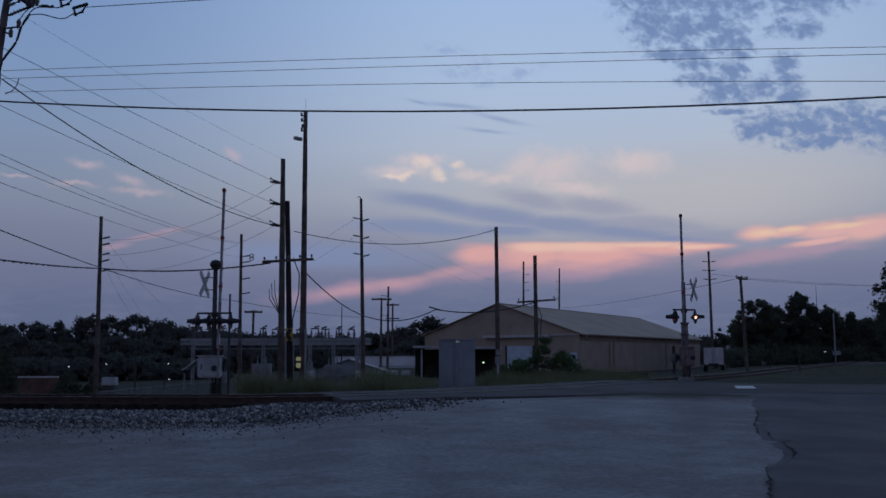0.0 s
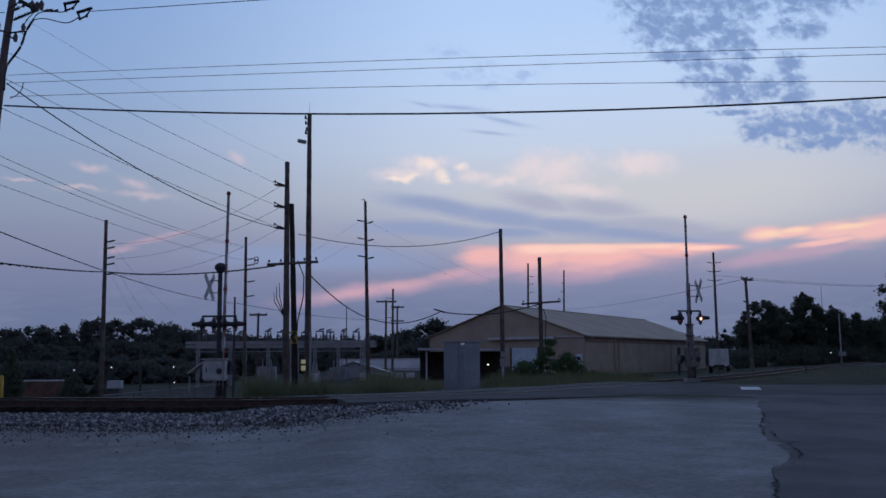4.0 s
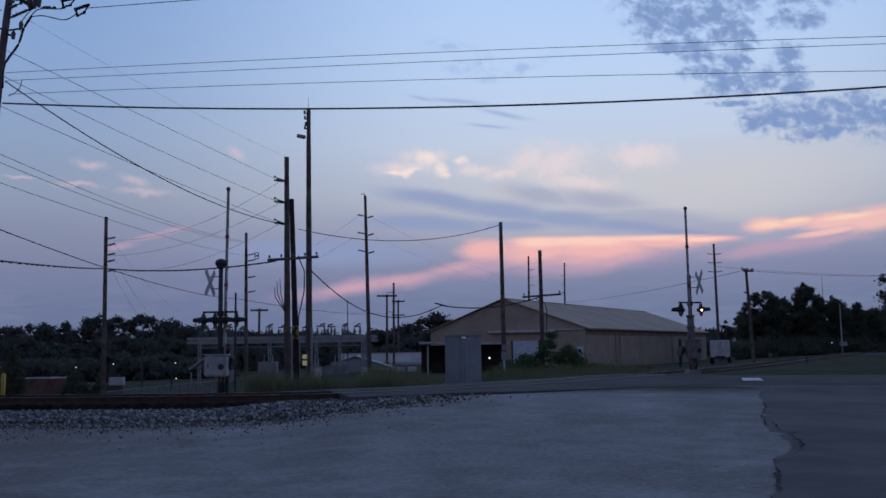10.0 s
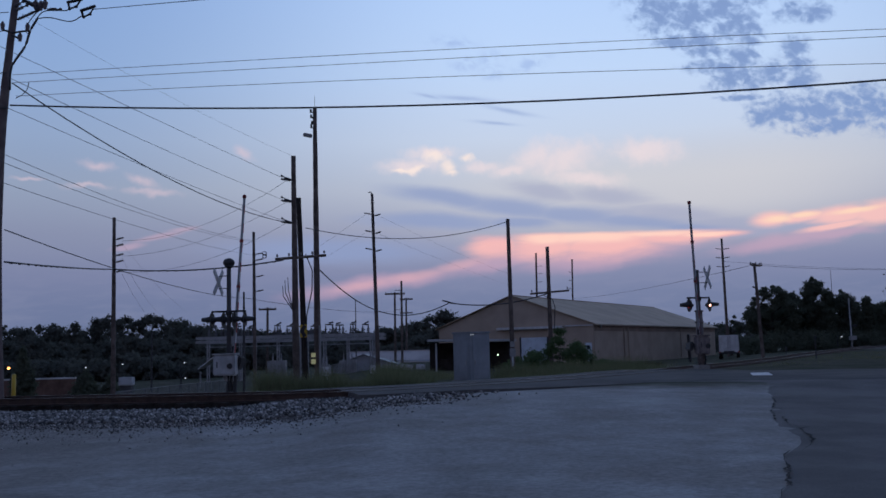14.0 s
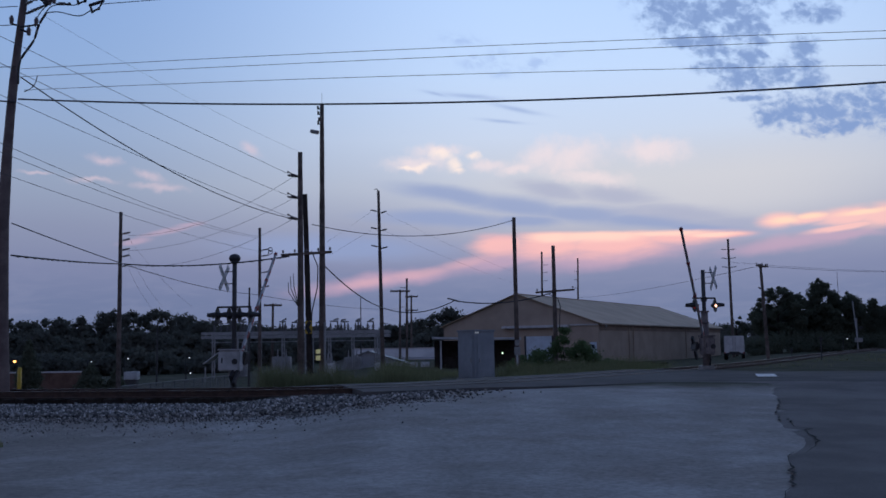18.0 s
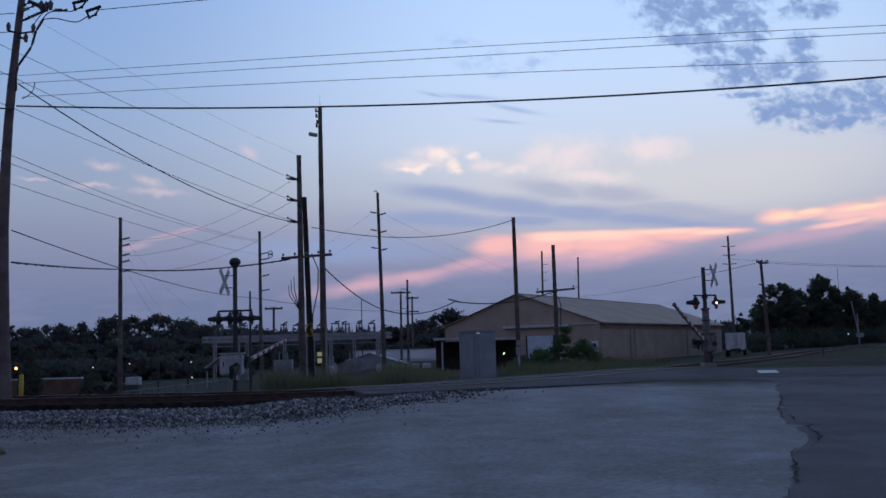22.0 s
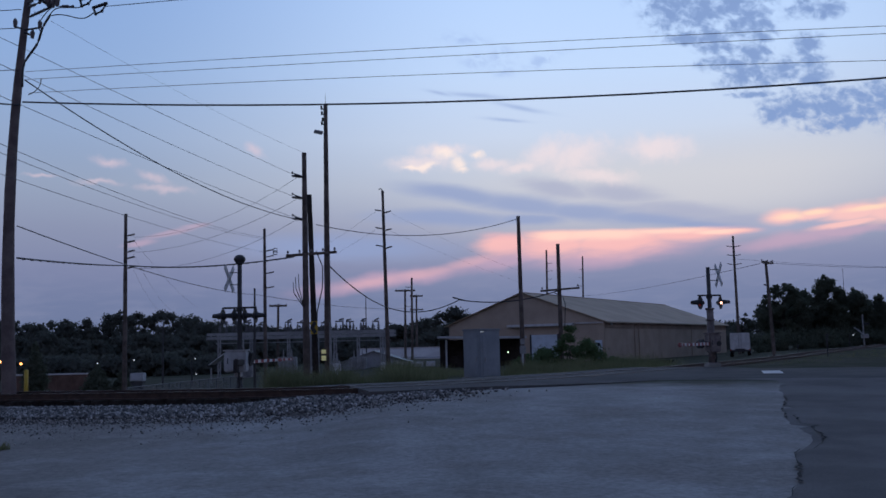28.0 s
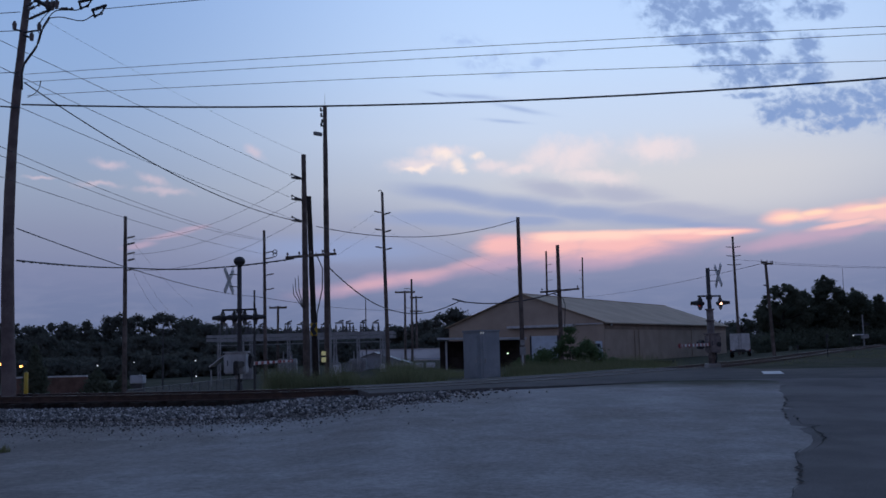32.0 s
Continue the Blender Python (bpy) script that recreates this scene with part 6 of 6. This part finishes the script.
def tree(x, y, total, wide, z0, label, seed, leaves=20000, size=(0.07, 0.16), lobes=40, open_crown=False, pointed=0.0, group="trees behind the rails"):
    """Tapered trunk, forked limbs and leaf clumps about the limbs' ends, so that the outline stays uneven."""
    rng = np.random.RandomState(seed)
    th = empty("tree", pose(x, y, height(x, y)), label, "tree", group)
    bm = B()
    top = Vector((rng.uniform(-0.3, 0.3), rng.uniform(-0.3, 0.3), total * 0.78))
    rod(bm, (0, 0, -0.2), top * 0.5, total * 0.03, total * 0.022, 9)
    rod(bm, top * 0.5, top, total * 0.022, total * 0.006, 8)
    made = []
    for k in range(lobes):
        t = (k + rng.uniform(0, 1)) / lobes
        a = k * 2.4 + rng.uniform(-0.5, 0.5)
        z = z0 + (total - z0) * (0.08 + 0.84 * t)
        girth = math.sin(math.pi * (0.16 + 0.78 * t)) ** 0.7 * (1 - pointed * t)
        reach = wide * 0.5 * girth * (rng.uniform(0.35, 0.88) if not open_crown else rng.uniform(0.5, 0.95))
        e = Vector((math.cos(a) * reach, math.sin(a) * reach, z))
        q = wide * (rng.uniform(0.1, 0.19) if not open_crown else rng.uniform(0.06, 0.115)) * (1 - 0.35 * t)
        made.append((tuple(e), (q * 1.15, q * 1.15, q * rng.uniform(0.6, 0.85))))
        if k % 2 == 0:
            s = top * min(0.98, max(0.2, (z / total - 0.16) / 0.78))
            rod(bm, s, e, total * 0.011, total * 0.003, 6)
        # small tufts that stand out from the clump
        for j in range(6):
            d = Vector(rng.normal(size=3)).normalized()
            u = q * rng.uniform(0.18, 0.42)
            made.append((tuple(e + d * q * rng.uniform(0.85, 1.5)), (u, u, u * 0.8)))
    part("trunk", bm, BARK, th)
    v, f = foliage(made, leaves, size, rng)
    raw("crown", v, f, LEAF, th)


def trees():
    broad = "broad dark leafy tree behind the railway"
    tree(43.0, 118.5, 8.5, 7.6, 1.9, "open-crowned leafy tree with layered branches", 20, 12000, (0.08, 0.17), 40, True)
    tree(44.6, 122.5, 6.6, 5.4, 0.8, broad, 21)
    tree(49.5, 121.0, 9.3, 5.4, 0.8, "tall dense leafy tree behind the railway", 22, 24000)
    tree(47.4, 124.0, 7.9, 5.0, 0.8, broad, 23)
    tree(53.0, 122.0, 7.7, 5.6, 0.8, broad, 24)
    tree(56.8, 122.0, 7.2, 3.4, 0.8, "pointed dark tree behind the railway", 25, 8000, pointed=0.75)
    tree(56.4, 126.0, 6.6, 4.6, 0.6, broad, 29)
    tree(59.4, 124.0, 6.0, 5.6, 0.6, broad, 26)
    tree(65.0, 128.0, 6.8, 7.0, 0.6, broad, 27)
    tree(72.0, 136.0, 8.6, 9.0, 0.6, broad, 28)
    tree(38.7, 122.0, 5.4, 3.4, 1.2, "small open leafy tree behind the truck", 40, 3200, (0.08, 0.16), 14, True)
    tree(48.3, 92.0, 11.5, 5.6, 3.0, "leafy tree at the edge of the railway", 41, 11000, (0.07, 0.15), 34)
    # dark hedge below the trees
    rng = np.random.RandomState(55)
    c, r = [], []
    for k in range(150):
        t = rng.uniform(0, 1)
        x = 37.5 + 36 * t
        y = 111 + 0.55 * (x - 38) + rng.normal() * 1.5
        q = rng.uniform(0.5, 1.1)
        c.append((x, y, 0.3 + rng.uniform(0, 1.7)))
        r.append((q, q, q * 0.8))
    v, f = leaf_cloud(c, r, 40000, (0.06, 0.15), rng)
    tagged(raw("hedge", v, f, LEAF), "dark overgrown hedge under the trees", "hedge", kind="stuff")
    # bushes and small conifers
    for k, (x, y, h, w) in enumerate(((-28.85, 66.0, 4.0, 1.6), (-24.5, 66.0, 2.4, 1.8), (-22.9, 66.5, 2.1, 1.1))):
        rng = np.random.RandomState(60 + k)
        th = empty("bush", pose(x, y, height(x, y)), "small dark rounded conifer beyond the rails", "bush", "bushes")
        bm = B()
        rod(bm, (0, 0, 0), (0, 0, h * 0.5), 0.06, 0.03, 6)
        part("trunk", bm, BARK, th)
        c = [(0, 0, h * t) for t in (0.2, 0.4, 0.6, 0.78, 0.9)]
        r = [(w * 0.5 * q, w * 0.5 * q, h * 0.16) for q in (0.95, 1.0, 0.8, 0.5, 0.25)]
        v, f = foliage(list(zip(c, r)), 3500, (0.06, 0.13), rng, 0.8, 0.2)
        raw("crown", v, f, LEAF, th)
    for k, (x, y, h, w) in enumerate(((8.2, 61.8, 3.4, 1.7), (6.5, 61.5, 1.5, 2.7), (9.4, 61.3, 2.3, 2.4), (5.2, 60.5, 1.2, 1.8), (11.2, 62.0, 0.8, 1.6))):
        rng = np.random.RandomState(70 + k)
        th = empty("bush", pose(x, y, height(x, y)), "shaggy green bush grown round a pole", "bush", "bushes")
        bm = B()
        for a in range(4):
            rod(bm, (0, 0, 0), (math.cos(a * 1.6) * w * 0.25, math.sin(a * 1.6) * w * 0.25, h * 0.7), 0.03, 0.01, 5)
        part("stems", bm, BARK, th)
        c, r = crown_blobs(w, h * 0.85, 0.1, rng, 26)
        r = [tuple(1.3 * q for q in p) for p in r]
        v, f = leaf_cloud(c, r, 4000, (0.035, 0.09), rng)
        raw("crown", v, f, BUSH, th)


trees()


def far_wood():
    """Dark belt of woods along the horizon: round crowns in two ranks."""
    rng = np.random.RandomState(8)
    lobes = []
    for rank in range(3):
        az = -0.64
        while az < 0.64:
            y = (rng.uniform(172, 186), rng.uniform(196, 228), rng.uniform(132, 150))[rank]
            wide = rng.uniform(5.5, 9.5)
            az += wide * (0.5, 0.36, 0.5)[rank] / y
            if rank == 2 and az > -0.2:
                break
            top = np.interp(az, [-0.62, -0.475, -0.415, -0.372, -0.345, -0.293, -0.245, -0.18, -0.06, -0.02, 0.005, 0.02, 0.06, 0.3, 0.62], [9.0, 9.0, 8.4, 8.3, 10.2, 9.9, 8.5, 6.0, 6.0, 7.4, 9.8, 9.0, 5.0, 5.0, 8.0])
            top = (top + 1.5) * y / 185.0 * (rng.uniform(0.55, 0.8), rng.uniform(0.88, 1.01), rng.uniform(0.3, 0.48))[rank]
            for j in range(44):
                t = rng.uniform(0, 1)
                a, reach = rng.uniform(0, 6.28), wide * 0.46 * math.sqrt(max(0.04, 1 - t ** 2.2)) * rng.uniform(0.5, 1)
                q = wide * rng.uniform(0.08, 0.16)
                lobes.append(((az * y + math.cos(a) * reach, y + math.sin(a) * reach, -1.5 + (top - q) * t), (q * 1.1, q * 1.1, q * 0.8)))
    v, f = foliage(lobes, 400000, (0.18, 0.4), rng, 0.68, 0.36)
    ob = raw("far_woods", v, f, LEAF_FAR)
    tagged(ob, "dark belt of leafy woods along the horizon", "woods", kind="stuff")


far_wood()


def weeds():
    """Tall grass and weeds beyond the street, as bent blades."""
    rng = np.random.RandomState(31)
    px, py, ph = [], [], []

    def patch(n, x0, y0, x1, y1, wide, h0, h1):
        t = rng.uniform(0, 1, n)
        o = rng.normal(size=n) * wide
        d = np.array([x1 - x0, y1 - y0])
        l = np.hypot(*d)
        px.append(x0 + d[0] * t - d[1] / l * o)
        py.append(y0 + d[1] * t + d[0] / l * o)
        ph.append(rng.uniform(h0, h1, n) * (0.55 + 0.45 * np.sin(t * 9 + 1) ** 2))
    patch(15000, -8.2, 43.6, -0.4, 44.4, 0.9, 0.25, 1.45)
    patch(9000, -7.2, 44.6, -4.4, 45.2, 0.7, 0.6, 1.7)
    patch(16000, -8.8, 46.0, -0.4, 48.0, 1.2, 0.5, 1.9)
    patch(8000, -14.0, 58.0, 3.0, 66.0, 2.5, 0.2, 0.8)
    patch(3000, 0.0, 43.2, 5.0, 42.8, 0.35, 0.1, 0.35)
    patch(6000, 3.2, 44.0, 11.0, 44.5, 0.7, 0.15, 0.55)
    patch(9000, 4.0, 54.0, 13.0, 57.0, 1.6, 0.4, 1.2)
    patch(2500, 13.0, 43.0, 34.0, 70.0, 2.2, 0.03, 0.14)
    patch(5000, 24.0, 48.0, 44.0, 62.0, 2.5, 0.04, 0.2)
    patch(60, -7.4, 15.5, -7.25, 15.7, 0.05, 0.06, 0.2)
    x, y, h = np.concatenate(px), np.concatenate(py), np.concatenate(ph)
    z = land(x, y)
    n = len(x)
    a = rng.uniform(0, 6.28, n)
    w = rng.uniform(0.005, 0.013, n)
    lean = rng.normal(size=(n, 2)) * 0.38 * h[:, None]
    b0 = np.stack([x - np.cos(a) * w, y - np.sin(a) * w, z - 0.05], 1)
    b1 = np.stack([x + np.cos(a) * w, y + np.sin(a) * w, z - 0.05], 1)
    m0 = np.stack([x - np.cos(a) * w * 0.8 + lean[:, 0] * 0.35, y - np.sin(a) * w * 0.8 + lean[:, 1] * 0.35, z + h * 0.55], 1)
    m1 = np.stack([x + np.cos(a) * w * 0.8 + lean[:, 0] * 0.35, y + np.sin(a) * w * 0.8 + lean[:, 1] * 0.35, z + h * 0.55], 1)
    t = np.stack([x + lean[:, 0], y + lean[:, 1], z + h], 1)
    v = np.stack([b0, b1, m1, m0, t], 1).reshape(-1, 3)
    i = np.arange(n)[:, None] * 5
    f = (i + [[0, 1, 2, 3]]).tolist() + (i + [[3, 2, 4]]).tolist()
    ob = raw("tall_weeds", v.tolist(), f, WEED)
    tagged(ob, "tall unmown grass and weeds beyond the street", "weeds", kind="stuff")


weeds()


def motions():
    """The two gate booms come down."""
    # degrees from upright, second by second
    left = ((0.0, 1), (12.8, 1), (13.5, 5), (14.0, 11), (14.5, 16.5), (15.5, 25.5), (16.5, 34), (17.5, 43.5), (18.5, 52), (19.5, 60.5), (20.5, 69), (21.0, 73), (21.5, 77.5), (22.0, 81.5), (22.5, 85.5), (23.0, 88.5), (23.6, 90), (32.0, 90))
    right = ((0.0, 1), (12.8, 1), (13.5, 4), (14.5, 13), (15.5, 21.5), (16.5, 29), (17.5, 37), (18.5, 46), (19.5, 54.5), (20.5, 63), (21.0, 68), (21.5, 72), (22.0, 76), (22.5, 79), (23.0, 82.5), (23.5, 84.5), (24.5, 87.5), (25.3, 89.5), (26.0, 90), (32.0, 90))
    walk(LEFT_ARM, [(t, pose(0.12, 0, PIVOT_L) @ pose(0, 0, 0, 0, 0, 6 - 5.2) @ pose(0, 0, 0, -a) @ pose(0, 0, 0, 0, 0.6)) for t, a in left])
    far = ((0.0, 0), (13.0, 0), (14.5, 4), (16.5, 12), (18.5, 19), (20.5, 26), (22.5, 38), (24.5, 51), (25.5, 60), (28.0, 80), (30.0, 88), (32.0, 90))
    walk(FAR_BOOM, [(t, pose(-0.1, -0.2, 1.3) @ pose(0, 0, 0, 0, 0, -36) @ pose(0, 0, 0, a)) for t, a in far])
    walk(RIGHT_ARM, [(t, pose(-0.05, 0, PIVOT_R) @ pose(0, 0, 0, 0, 0, -12 - 26.5) @ pose(0, 0, 0, a) @ pose(0, 0, 0, 0, 0.2)) for t, a in right])


motions()
